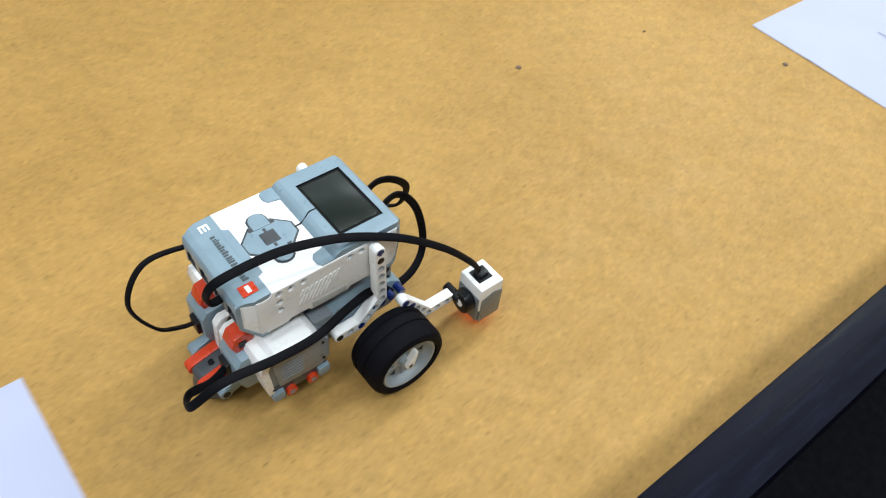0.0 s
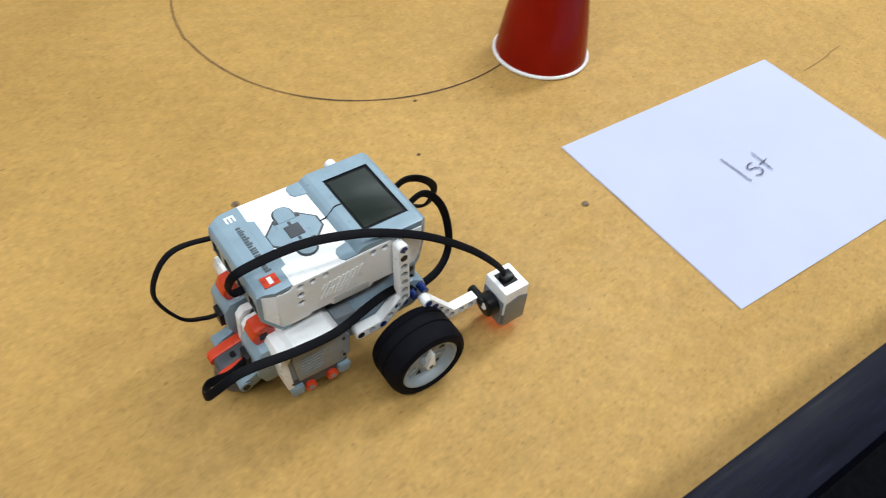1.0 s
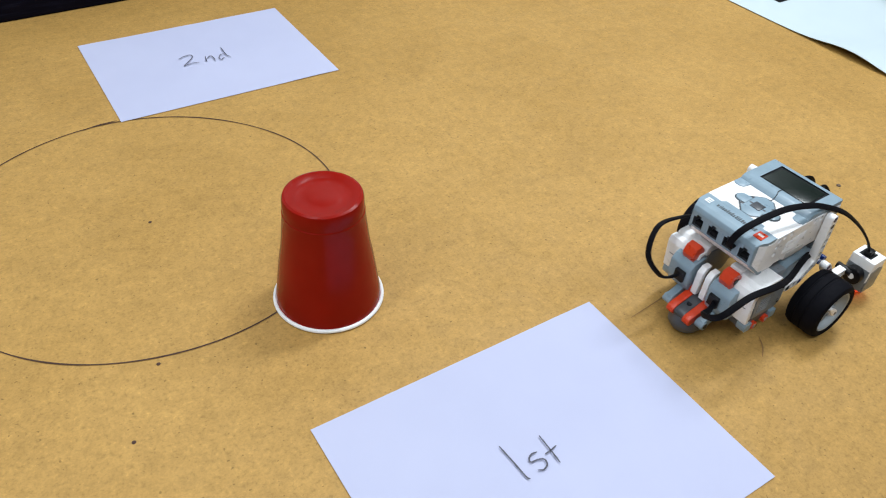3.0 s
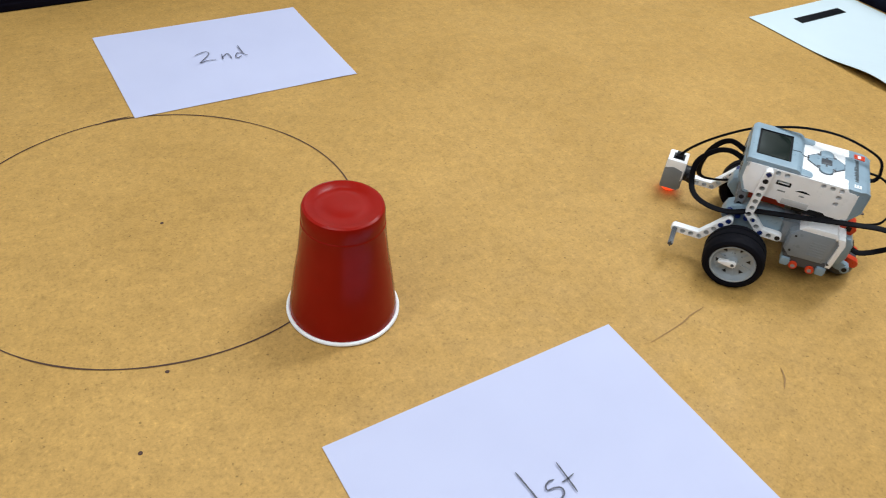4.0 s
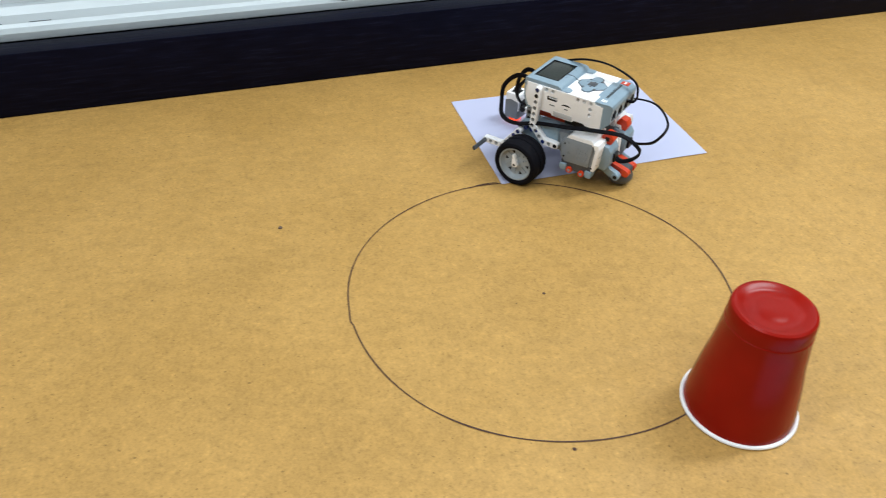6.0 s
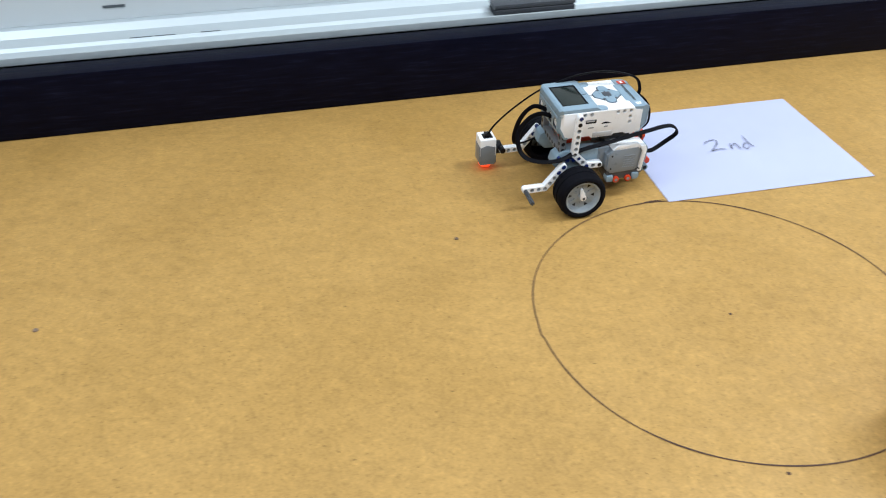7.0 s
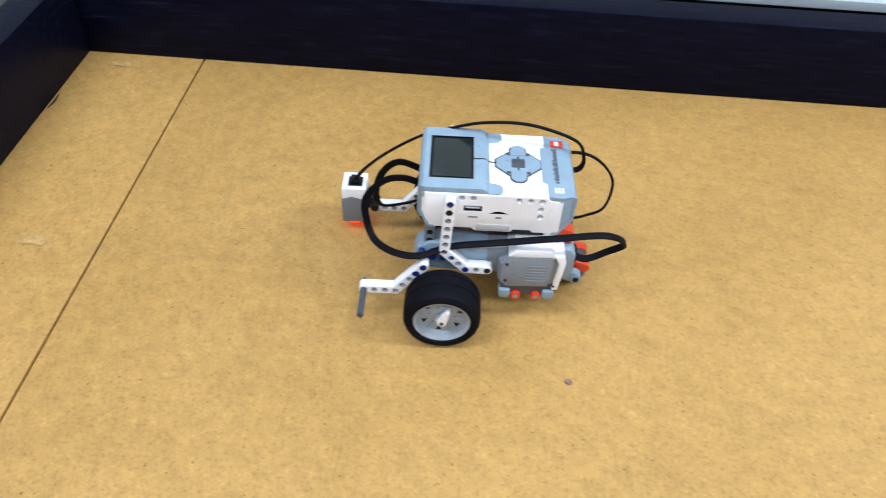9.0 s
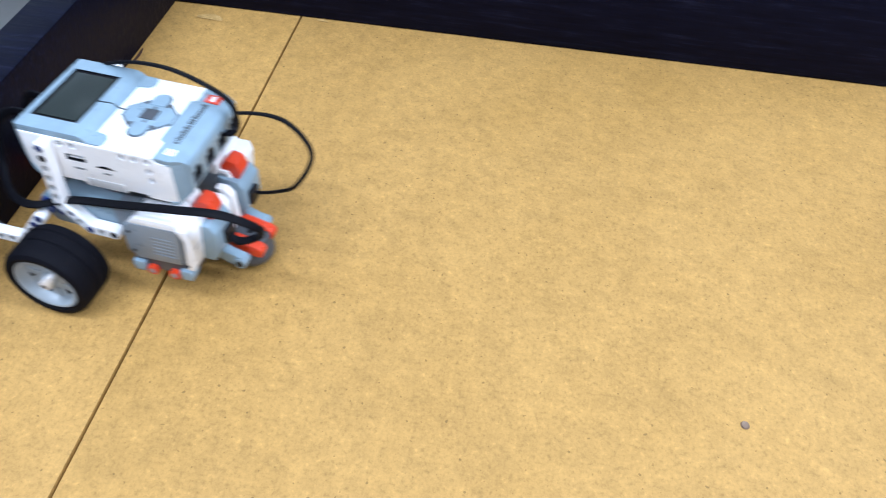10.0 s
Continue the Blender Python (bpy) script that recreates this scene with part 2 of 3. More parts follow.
def whiteboard():
    w = thing("whiteboard", "white enamel board with an aluminium pen tray and faint pen marks", "whiteboard")
    part("board", box(bmesh.new(), -1.2, 3.0, 0.128, 0.158, 0.104, 1.3, 0.001), ENAMEL, w)
    bm = bmesh.new()
    prism(bm, [(0.047, 0.086), (0.047, 0.096), (0.051, 0.096), (0.053, 0.091), (0.079, 0.091), (0.082, 0.096), (0.108, 0.098), (0.114, 0.108), (0.1275, 0.108), (0.1275, 0.080), (0.06, 0.080)], "x", -1.2, 3.0, 0.0006)
    part("tray", bm, ALU, w, "brushed aluminium tray")
    for x, z, l in ((0.555, 0.125, 0.03), (0.22, 0.127, 0.045)):
        bm = bmesh.new()
        box(bm, x, x + l, 0.1268, 0.1279, z, z + 0.0035)
        part("pen_mark", bm, LABEL_INK, w, "faint dry pen streak", smooth=False)
    for x, l in ((0.588, 0.030), (0.622, 0.028), (0.684, 0.028)):
        part("ink_streak", box(bmesh.new(), x, x + l, 0.0818, 0.0835, 0.0962, 0.0968), LABEL_INK, w, "dark ink streak on the tray", smooth=False)


whiteboard()


def eraser():
    e = thing("board_eraser", "dark felt whiteboard eraser lying in the tray", "eraser")
    part("felt", box(bmesh.new(), 1.110, 1.236, 0.054, 0.088, 0.0915, 0.101, 0.002), FELT, e)
    part("grip", box(bmesh.new(), 1.108, 1.238, 0.056, 0.086, 0.101, 0.109, 0.004), DARKGREY, e)


eraser()


def side_table():
    t = thing("side_table", "grey laminate worktop beside the arena", "table")
    part("tabletop", box(bmesh.new(), -1.2, -0.10, -0.9, 0.10, -0.30, -0.27, 0.004), LAMINATE, t)
    for x in (-1.15, -0.15):
        for y in (-0.85, 0.05):
            part("leg", rod(bmesh.new(), "z", x, y, -0.75, -0.30, 0.015), BLACK, t)


side_table()


# ---- marks on the board ----
def drawn_circle():
    bm, n = bmesh.new(), 220
    inner, outer = [], []
    for i in range(n):
        a = 2 * math.pi * i / n
        r = 0.1928 + 0.0022 * math.sin(2 * a + 2.6) + 0.0008 * math.sin(5 * a + 1)
        if 3.02 < a < 3.14:
            r += 0.0022 * (a - 3.02) / 0.12
        w = 0.0007 + 0.0004 * noise.noise((3 * math.cos(a), 3 * math.sin(a), 0))
        for rr, row in ((r - w, inner), (r + w, outer)):
            row.append(bm.verts.new((1.1945 + rr * math.cos(a), -0.518 + rr * math.sin(a), 0.0006)))
    for i in range(n):
        j = (i + 1) % n
        bm.faces.new((inner[i], inner[j], outer[j], outer[i]))
    tagged(part("drawn_circle", bm, MARKER, smooth=False), "thin dark brown circle drawn on the board", "marking", kind="structure")


drawn_circle()


def scratch(points, width, mat=SCUFF, label="short brown scratch in the board"):
    bm = bmesh.new()
    line = spline([(x, y, 0.0007) for x, y in points], 6)
    rows = []
    for i, v in enumerate(line):
        d = (line[min(i + 1, len(line) - 1)] - line[max(i - 1, 0)]).normalized()
        s = Vector((-d.y, d.x, 0)) * width / 2 * (0.3 + 0.7 * math.sin(math.pi * (i + 0.5) / len(line)))
        rows.append((bm.verts.new(v + s), bm.verts.new(v - s)))
    for a, b in zip(rows, rows[1:]):
        bm.faces.new((a[0], a[1], b[1], b[0]))
    tagged(part("scratch", bm, mat, smooth=False), label, "marking", kind="structure")


scratch([(1.600, -0.859), (1.581, -0.861), (1.564, -0.865), (1.523, -0.869)], 0.0014)
scratch([(1.607, -0.945), (1.600, -0.955), (1.590, -0.963)], 0.0014)
scratch([(1.180, -0.3275), (1.199, -0.3245), (1.219, -0.3245)], 0.002, MARKER, "thickened dark stroke of the drawn circle")

dust = Graph("pale_dust", (0.435, 0.275, 0.092), 0.7)
dust.color(dust.ramp(dust.noise(150, 5, 0.75), [(0.35, (0.31, 0.19, 0.058)), (0.5, (0.43, 0.265, 0.083)), (0.66, (0.53, 0.345, 0.130))]))
DUST = dust.mat
for line, width, mat, text in (
        ([(0.062, -0.300), (0.074, -0.296), (0.083, -0.301)], 0.010, DUST, "pale scraped patch in the board"),
        ([(0.030, -0.022), (0.044, -0.020), (0.056, -0.024)], 0.010, DUST, "pale scraped patch in the board"),
        ([(0.146, -0.003), (0.151, -0.0025), (0.157, -0.004)], 0.004, DUST, "pale chip at the foot of the rail"),
        ([(0.0015, -0.112), (0.003, -0.100), (0.002, -0.086)], 0.003, MARKER, "dark paint smear along the rail")):
    scratch(line, width, mat, text)


def screw(x, y, r, mat):
    bm = lathe(bmesh.new(), [(0, 0.0009), (r * 0.25, 0.0007), (r * 0.8, 0.0012), (r, 0.0002)], 16)
    ob = part("screw", bm, mat)
    ob.location = (x, y, 0)
    tagged(ob, "dark countersunk screw head in the board", "screw", "screws in the board")


for x, y, r in ((1.193, -0.897, 0.0033), (0.945, -0.749, 0.0031), (0.955, -0.344, 0.0025), (0.517, -0.396, 0.0029), (1.878, -0.836, 0.0026)):
    screw(x, y, r, SCREW if x > 0.6 else WORN_SCREW)

SPECKS = ((1.145, -0.709), (1.195, -0.526), (1.106, -0.774))
for x, y in SPECKS:
    ob = part("speck", lathe(bmesh.new(), [(0, 0.0007), (0.0014, 0.0006), (0.0018, 0.0003)], 9), MARKER)
    ob.location = (x, y, 0)
    tagged(ob, "tiny dark speck on the board", "speck", kind="structure")


# ---- sheets of paper ----
def pen_line(points, width=0.0013, z=0.0026):
    """A flat line of ink with round ends, a little thicker where the pen pressed."""
    bm, rows = bmesh.new(), []
    line = spline([(x, y, z) for x, y in points], 6)
    n = len(line)
    for i, v in enumerate(line):
        d = (line[min(i + 1, n - 1)] - line[max(i - 1, 0)]).normalized()
        k = min(1.0, 0.55 + 0.25 * min(i, n - 1 - i)) * (1 + 0.25 * noise.noise((v.x * 150, v.y * 150, 0)))
        side = Vector((-d.y, d.x, 0)) * width / 2 * k
        rows.append((bm.verts.new(v + side), bm.verts.new(v - side)))
    for a, b in zip(rows, rows[1:]):
        bm.faces.new((a[0], a[1], b[1], b[0]))
    return bm


def sheet(label, x, y, turn, words="", strokes=()):
    """A letter-size sheet lying on the board; x, y: its middle."""
    bm, nx, ny = bmesh.new(), 14, 11
    grid = [[bm.verts.new((0.2805 * (i / nx - 0.5), 0.2135 * (j / ny - 0.5), 0.0009 + 0.0008 * max(0, noise.noise((i * 0.35 + x, j * 0.35 + y, 1))))) for i in range(nx + 1)] for j in range(ny + 1)]
    for a, b in zip(grid, grid[1:]):
        for i in range(nx):
            bm.faces.new((a[i], a[i + 1], b[i + 1], b[i]))
    ob = part("paper_sheet", bm, PAPER, smooth=False)
    m = ob.modifiers.new("thickness", "SOLIDIFY")
    m.thickness, m.offset = 0.00025, 1
    ob.matrix_world = pose(x, y, 0, 0, 0, turn)
    tagged(ob, label, "paper", "sheets on the board")
    for line in strokes:
        part("pen_stroke", pen_line(line), INK, ob, "thin dark handwritten stroke of " + words, smooth=False)
    return ob


sheet("white letter sheet with 1st written in pen", 1.3615, -0.9395, -0.6, "1st", (
    # the upright, the s, the stem of the t and its bar
    [(-0.0246, 0.0201), (-0.0234, 0.0023), (-0.0227, -0.0114), (-0.0211, -0.0144)],
    [(-0.0026, 0.0015), (-0.0071, 0.002), (-0.0114, -0.0001), (-0.0121, -0.0033), (-0.006, -0.0042), (-0.0018, -0.0066), (-0.0026, -0.011), (-0.0075, -0.0133), (-0.012, -0.0113)],
    [(0.0078, 0.0125), (0.0074, -0.0014), (0.0068, -0.0148)],
    [(0.0016, -0.0031), (0.0071, -0.0027), (0.0137, -0.0013)],
))
sheet("white letter sheet with 2nd written in pen", 1.3645, -0.2258, -0.9, "2nd", (
    # the figure, the n in two strokes, the bowl and the stem of the d
    [(-0.0351, 0.0099), (-0.0263, 0.0145), (-0.0177, 0.015), (-0.0175, 0.0079), (-0.0264, -0.0026), (-0.0345, -0.011), (-0.0231, -0.0079), (-0.0134, -0.01)],
    [(-0.0018, 0.0033), (-0.0037, -0.0047), (-0.0047, -0.0118)],
    [(-0.0035, -0.0058), (0.0044, 0.0013), (0.0063, -0.0047), (0.006, -0.0142)],
    [(0.0236, -0.0028), (0.0184, -0.0011), (0.0131, -0.008), (0.0137, -0.0147), (0.0202, -0.0103)],
    [(0.0249, 0.019), (0.0243, 0.0047), (0.0244, -0.0063), (0.028, -0.0123)],
))
sheet("plain white letter sheet", 0.2965, -0.9345, 0.9)


def curled_sheet():
    """The larger white sheet with a black tape stroke whose edge lifts off the board."""
    bm, nx, ny = bmesh.new(), 10, 24
    rows = []
    for j in range(ny + 1):
        v = j / ny
        lift = 0.010 * math.exp(-((v - 0.52) / 0.13) ** 2)
        rows.append([bm.verts.new((0.25 * i / nx, -0.44 * v, 0.0012 + lift * (1 - i / nx) ** 2)) for i in range(nx + 1)])
    for a, b in zip(rows, rows[1:]):
        for i in range(nx):
            bm.faces.new((a[i], a[i + 1], b[i + 1], b[i]))
    ob = part("chart_sheet", bm, CARD, smooth=False)
    m = ob.modifiers.new("thickness", "SOLIDIFY")
    m.thickness, m.offset = 0.0006, 1
    ob.matrix_world = pose(2.172, -0.413, 0)
    tagged(ob, "large white sheet with a black tape stroke, one edge curling up", "paper")
    bm = box(bmesh.new(), 0.07, 0.185, -0.052, -0.034, 0.0022, 0.0026)
    part("tape_stroke", bm, BLACK, ob, "matt black tape stroke", smooth=False)


curled_sheet()


# ---- cup ----
def cup():
    c = thing("plastic_cup", "red plastic party cup with a white rim, upside down", "cup")
    prof = [(0.0468, 0.0030), (0.0462, 0.010), (0.0440, 0.026), (0.0421, 0.040), (0.0404, 0.051), (0.0384, 0.062), (0.0371, 0.072), (0.0356, 0.086), (0.0344, 0.0975), (0.0346, 0.0992), (0.0340, 0.1000), (0.0341, 0.1025), (0.0338, 0.1115), (0.0328, 0.1140), (0.0308, 0.1150),
            (0.0285, 0.1147), (0.0245, 0.1128), (0.0215, 0.1118), (0.0130, 0.1120), (0.0120, 0.1124), (0, 0.1125)]
    part("cup_body", lathe(bmesh.new(), prof, 72), CUP, c)
    rimr = [(0.0462 + 0.0018 * (1 + math.cos(a)), 0.0020 + 0.0020 * math.sin(a)) for a in (2 * math.pi * k / 12 for k in range(13))]
    part("cup_rim", lathe(bmesh.new(), rimr, 72), WHITE, c, "rolled white rim")
    c.matrix_world = pose(1.3015, -0.7055, 0.0002)


cup()

# ---- robot: x ahead, y to its left, millimetres until scaled ----
def offset_line(path, half):
    """The outline of a bar of that half width along a bent line, with round ends."""
    p = [Vector(v) for v in path]
    out = {1: [], -1: []}
    for s in (1, -1):
        for i, v in enumerate(p):
            ways = [(b - a).normalized() for a, b in ((p[i - 1], v) if i else (v, p[1]), (v, p[i + 1]) if i < len(p) - 1 else (p[-2], v))]
            n = [Vector((-w.y, w.x)) for w in ways]
            m = (n[0] + n[1]).normalized()
            out[s].append(v + m * s * half / max(0.4, m.dot(n[0])))
    def cap(c, w):
        a0 = math.atan2(w.x, -w.y)
        return [c + half * Vector((math.cos(a0 - k * math.pi / 6), math.sin(a0 - k * math.pi / 6))) for k in range(1, 6)]
    end = cap(p[-1], (p[-1] - p[-2]).normalized())
    start = cap(p[0], (p[0] - p[1]).normalized())
    return [tuple(v) for v in (*out[1], *end, *reversed(out[-1]), *start)]


def beam_holes(path, pitch=8.0):
    """Places every 8 mm along a bent line."""
    p, spots = [Vector(v) for v in path], []
    for a, b in zip(p, p[1:]):
        n = max(1, round((b - a).length / pitch))
        spots += [a + (b - a) * k / n for k in range(n)]
    return [*spots, p[-1]]


def liftarm(name, path, y0, y1, parent, pins=(), label=""):
    """A studless beam in the upright plane with its row of holes."""
    bm = prism(bmesh.new(), offset_line(path, 3.75), "y", y0, y1, 0.5)
    tool = bmesh.new()
    for v in beam_holes(path):
        rod(tool, "y", v.x, v.y, y0 - 1, y1 + 1, 2.45, 16, 1)
    ob = part(name, scaled(carve(bm, tool, [WHITE, BORE_SHADE_LATCH_GREY])), [WHITE, BORE_SHADE_LATCH_GREY], parent, label)
    for x, z, mat in pins:
        bm = bmesh.new()
        if mat is BLUE and z > 100:
            for w in ((2.5, 0.9), (0.9, 2.5)):
                box(bm, x - w[0], x + w[0], y0 - 0.3, y1 + 0.3, z - w[1], z + w[1], 0.15)
            rod(bm, "y", x, z, y0 + 0.9, y1 - 0.9, 2.5, 12)
        else:
            rod(bm, "y", x, z, y0 - 0.2, y1 + 0.2, 2.6, 12, 0, 0.2)
        part("pin", scaled(bm), mat, ob, "blue pin" if mat is BLUE else "black pin")
    return ob


def cut(bm, point, normal):
    """Shears off all that lies beyond a plane and closes the face."""
    out = bmesh.ops.bisect_plane(bm, geom=[*bm.verts, *bm.edges, *bm.faces], plane_co=point, plane_no=normal, clear_outer=True)
    bmesh.ops.holes_fill(bm, edges=[e for e in out["geom_cut"] if isinstance(e, bmesh.types.BMEdge)])
    return bm


def carve(bm, tool, materials):
    """Takes the solids in tool out of the body; the inner faces keep the tool's material index."""
    obs = []
    for b in (bm, tool):
        me = bpy.data.meshes.new("blank")
        bmesh.ops.recalc_face_normals(b, faces=b.faces)
        b.to_mesh(me)
        b.free()
        for m in materials:
            me.materials.append(m)
        obs.append(new("blank", me))
    m = obs[0].modifiers.new("carve", "BOOLEAN")
    m.object, m.operation, m.solver = obs[1], "DIFFERENCE", "EXACT"
    me = bpy.data.meshes.new_from_object(obs[0].evaluated_get(bpy.context.evaluated_depsgraph_get()))
    out = bmesh.new()
    out.from_mesh(me)
    for ob in obs:
        data = ob.data
        bpy.data.objects.remove(ob)
        bpy.data.meshes.remove(data)
    bpy.data.meshes.remove(me)
    return out


REAR_CUT = {s: ((-79, s * 36.1, 0), (-4.6, s * 11, 0)) for s in (1, -1)}
FRONT_CUT = {s: ((15, s * 36.1, 0), (4.0, s * 6, 0)) for s in (1, -1)}


def chamfered(bm, rear=True, front=True):
    for s in (1, -1):
        if rear:
            cut(bm, *REAR_CUT[s])
        if front:
            cut(bm, *FRONT_CUT[s])
    return bm


def control_brick(robot):
    body_side = [(17, 114.6), (20, 112), (20, 96), (13, 83), (-18, 83), (-20, 80.5), (-46, 80.5), (-48, 83), (-60, 83), (-62, 81), (-80, 81), (-84, 85.5), (-84, 110.5), (-72, 111.5), (-70, 114.6)]
    body = chamfered(prism(bmesh.new(), body_side, "y", -36, 36, 1.0))
    tool = bmesh.new()
    for s in (1, -1):
        for x, z in ((-10, 110.8), (-18, 110.8), (-50, 110.6), (-58, 110.6), (-66, 110.6), (-66, 103.3), (-66, 96.2)):
            rod(tool, "y", x, z, *sorted((s * 31.0, s * 37)), 2.35, 16, 0)
    box(tool, -24.5, -11.5, 31, 37, 99.5, 104.2, 0, 1)
    prism(tool, [(-29.5, 97.6), (-33.5, 99.4), (-36.5, 99.9), (-39.5, 99.4), (-43.5, 97.6)], "y", 32, 37, 0, 1)
    b = part("control_brick", scaled(carve(body, tool, [WHITE, PORT])), [WHITE, PORT], robot, "white programmable brick with grey trim")
    for s in (1, -1):
        part("battery_latch", scaled(box(bmesh.new(), -45.5, -21.5, *sorted((s * 35.6, s * 36.3)), 81.6, 87.4, 0.3)), BORE_SHADE_LATCH_GREY, b, "pale grey battery latch")
    # grey head with the screen
    head = [(17.5, 119.0), (20.2, 117), (21.0, 110), (17.5, 109), (-25, 112.6), (-29.5, 114.8), (-26.5, 117.6), (-23.5, 119.0)]
    bm = chamfered(prism(bmesh.new(), head, "y", -35.2, 35.2, 0.8), rear=False)
    tool = box(bmesh.new(), -17.6, 13.8, -24.4, 24.4, 117.9, 121, 0, 1)
    part("head_cover", scaled(carve(bm, tool, [GREY, BLACK])), [GREY, BLACK], b, "light bluish grey cover")
    for s in (1, -1):
        bm = prism(bmesh.new(), [(-26, s * 23), (-26, s * 35.3), (-36.5, s * 35.3), (-38.5, s * 33), (-38.5, s * 28), (-36.5, s * 25)], "z", 111, 115.5, 0.5)
        part("cover_tab", scaled(bm), GREY, b)
    # socket blocks at both ends
    for nm, prof, lo, hi in (("rear_block", [(-83.5, 112), (-90.2, 110.6), (-91, 107), (-90.2, 91.5), (-83.5, 90.5)], -92, -84.4), ("front_block", [(19.5, 110), (21.4, 109), (21.4, 92), (19.5, 88), (10, 88), (10, 110)], 14, 22)):
        bm = prism(bmesh.new(), prof, "y", -31.5, 31.5, 0.5)
        tool = bmesh.new()
        for k in range(4):
            y = -24 + 16 * k
            prism(tool, [(y - 5, 93.5), (y + 5, 93.5), (y + 5, 103), (y + 2.2, 103), (y + 2.2, 105.3), (y - 2.2, 105.3), (y - 2.2, 103), (y - 5, 103)], "x", lo, hi, 0, 1)
        ob = part(nm, scaled(carve(bm, tool, [GREY, DARKGREY])), [GREY, DARKGREY], b, "light grey block with four cable sockets")
        for k in range(4):
            y = -24 + 16 * k
            lo2, hi2 = (-88.5, -84) if lo < 0 else (14, 18.5)
            part("contact", scaled(box(bmesh.new(), lo2, hi2, y - 3.4, y + 3.4, 94, 97.5, 0.2)), PORT, ob, "dark contact tongue")
    lip = [(-79, 81.2), (-81.5, 81.2), (-89.3, 90.8), (-83, 90.8)]
    part("rear_lip", scaled(chamfered(prism(bmesh.new(), lip, "y", -35.6, 35.6, 0.5), front=False)), WHITE, b)
    for s in (1, -1):
        pts = [(-77.5, s * 35.4), (-79.2, s * 36.0), (-90.0, s * 31.6), (-90.0, s * 30), (-84, s * 31)]
        bm = prism(bmesh.new(), pts, "z", 81.6, 111.6, 0.3)
        cut(bm, (-89.6, 0, 91), (-9.6, 0, -8.3))
        part("corner_facet", scaled(bm), GREY if s > 0 else WHITE, b)
        bm = prism(bmesh.new(), [(-90.4, 112), (-90.4, 91), (-80, 80.4), (-75, 80.4), (-76, 82.6), (-79.6, 82.8), (-88.4, 92), (-88.4, 112)], "y", *sorted((s * 30.9, s * 36.6)), 0.2)
        cut(bm, (-79, s * 36.6, 0), (-4.6, s * 11, 0))
        part("rear_trim", scaled(bm), GREY, b, "light grey edge trim")
        bm = prism(bmesh.new(), [(20.8, 112), (20.8, 96), (13.4, 82.4), (8, 82.4), (9, 84.6), (12.2, 85), (18.2, 96.5), (18.2, 112)], "y", *sorted((s * 31.5, s * 36.4)), 0.2)
        cut(bm, (15, s * 36.5, 0), (4.0, s * 6, 0))
        part("front_trim", scaled(bm), GREY, b, "light grey edge trim")
    tail = [(-69.5, 113.6), (-70.2, 115.0), (-85.5, 114.0), (-89.6, 112.2), (-91.4, 108), (-88, 107), (-84, 110), (-70, 111)]
    part("tail_cover", scaled(chamfered(prism(bmesh.new(), tail, "y", -35.4, 35.4, 0.6), front=False)), GREY, b, "light bluish grey strip")
    part("label_plate", scaled(prism(bmesh.new(), [(-66.5, -20), (-66.5, 19), (-72, 22), (-72, -22)], "z", 113.5, 115.0, 0.2)), GREY, b)
    # screen
    part("screen", scaled(prism(bmesh.new(), [(11.6, -22), (11.6, 22), (-15.6, 22), (-15.6, -22)], "z", 117.5, 118.5, 0.1)), LCD, b, "dark green liquid crystal display")
    bm = ribbon(bmesh.new(), [(-17.5, 1.5, 119.0), (-22, 1.5, 119.1), (-25.5, 0, 118.0), (-29, -0.5, 115.4), (-34, -0.5, 114.8)], 1.0, 0.6, (0, 1, 0), 6, 4)
    part("groove_line", scaled(bm), BLACK, b)
    # buttons
    pad = [(-34, 4), (-34, -4), (-43, -12.5), (-57, -12.5), (-66, -4), (-66, 4), (-57, 12.5), (-43, 12.5)]
    part("button_border", scaled(prism(bmesh.new(), [(-50 + (x + 50) * 1.08, y * 1.10) for x, y in pad], "z", 114.0, 114.8, 0.1)), DARKGREY, b)
    part("button_pad", scaled(prism(bmesh.new(), pad, "z", 114.2, 115.3, 0.3)), GREY, b, "light grey navigation buttons")
    for s in (1, -1):
        pts = [(-50 + 5.6 * math.cos(a), s * (15.2 + 5.6 * math.sin(a))) for a in (k * math.pi / 7 for k in range(8))]
        pts = [(-44.4, s * 9), *pts, (-55.6, s * 9)]
        part("button", scaled(prism(bmesh.new(), pts, "z", 114.2, 115.8, 0.3)), GREY, b)
        bm = prism(bmesh.new(), [(-50 + (x + 50) * 1.18, y * 1.05) for x, y in pts], "z", 114.0, 114.75)
        part("button_edge", scaled(bm), DARKGREY, b)
        for x, w in ((-43.6, 2.2), (-56.4, 2.2), (-50, 1.0)):
            y = s * (10.6 if x != -50 else 6.6)
            part("button_gap", scaled(box(bmesh.new(), x - w, x + w, y - 1.5, y + 1.5, 114.4, 115.45, 0.3)), DARKGREY, b)
    part("centre_button", scaled(prism(bmesh.new(), [(-45.2, -4.8), (-45.2, 4.8), (-54.8, 4.8), (-54.8, -4.8)], "z", 114.5, 116.0, 0.5)), DARKGREY, b, "dark grey centre button")
    # print on the strip: the writing is plain bars, the marks plain shapes
    rng = random.Random(5)
    y = 19.5
    while y > -20:
        w = rng.choice((0.7, 1.3, 1.5, 1.6))
        x0 = -74.8 - rng.choice((0, 1.0, 1.0))
        part("print_bar", scaled(box(bmesh.new(), -78.6, x0, y - w, y, 114.25, 114.95 if x0 > -75 else 114.9)), LABEL_INK, b, smooth=False)
        y -= w + rng.choice((0.7, 1.1))
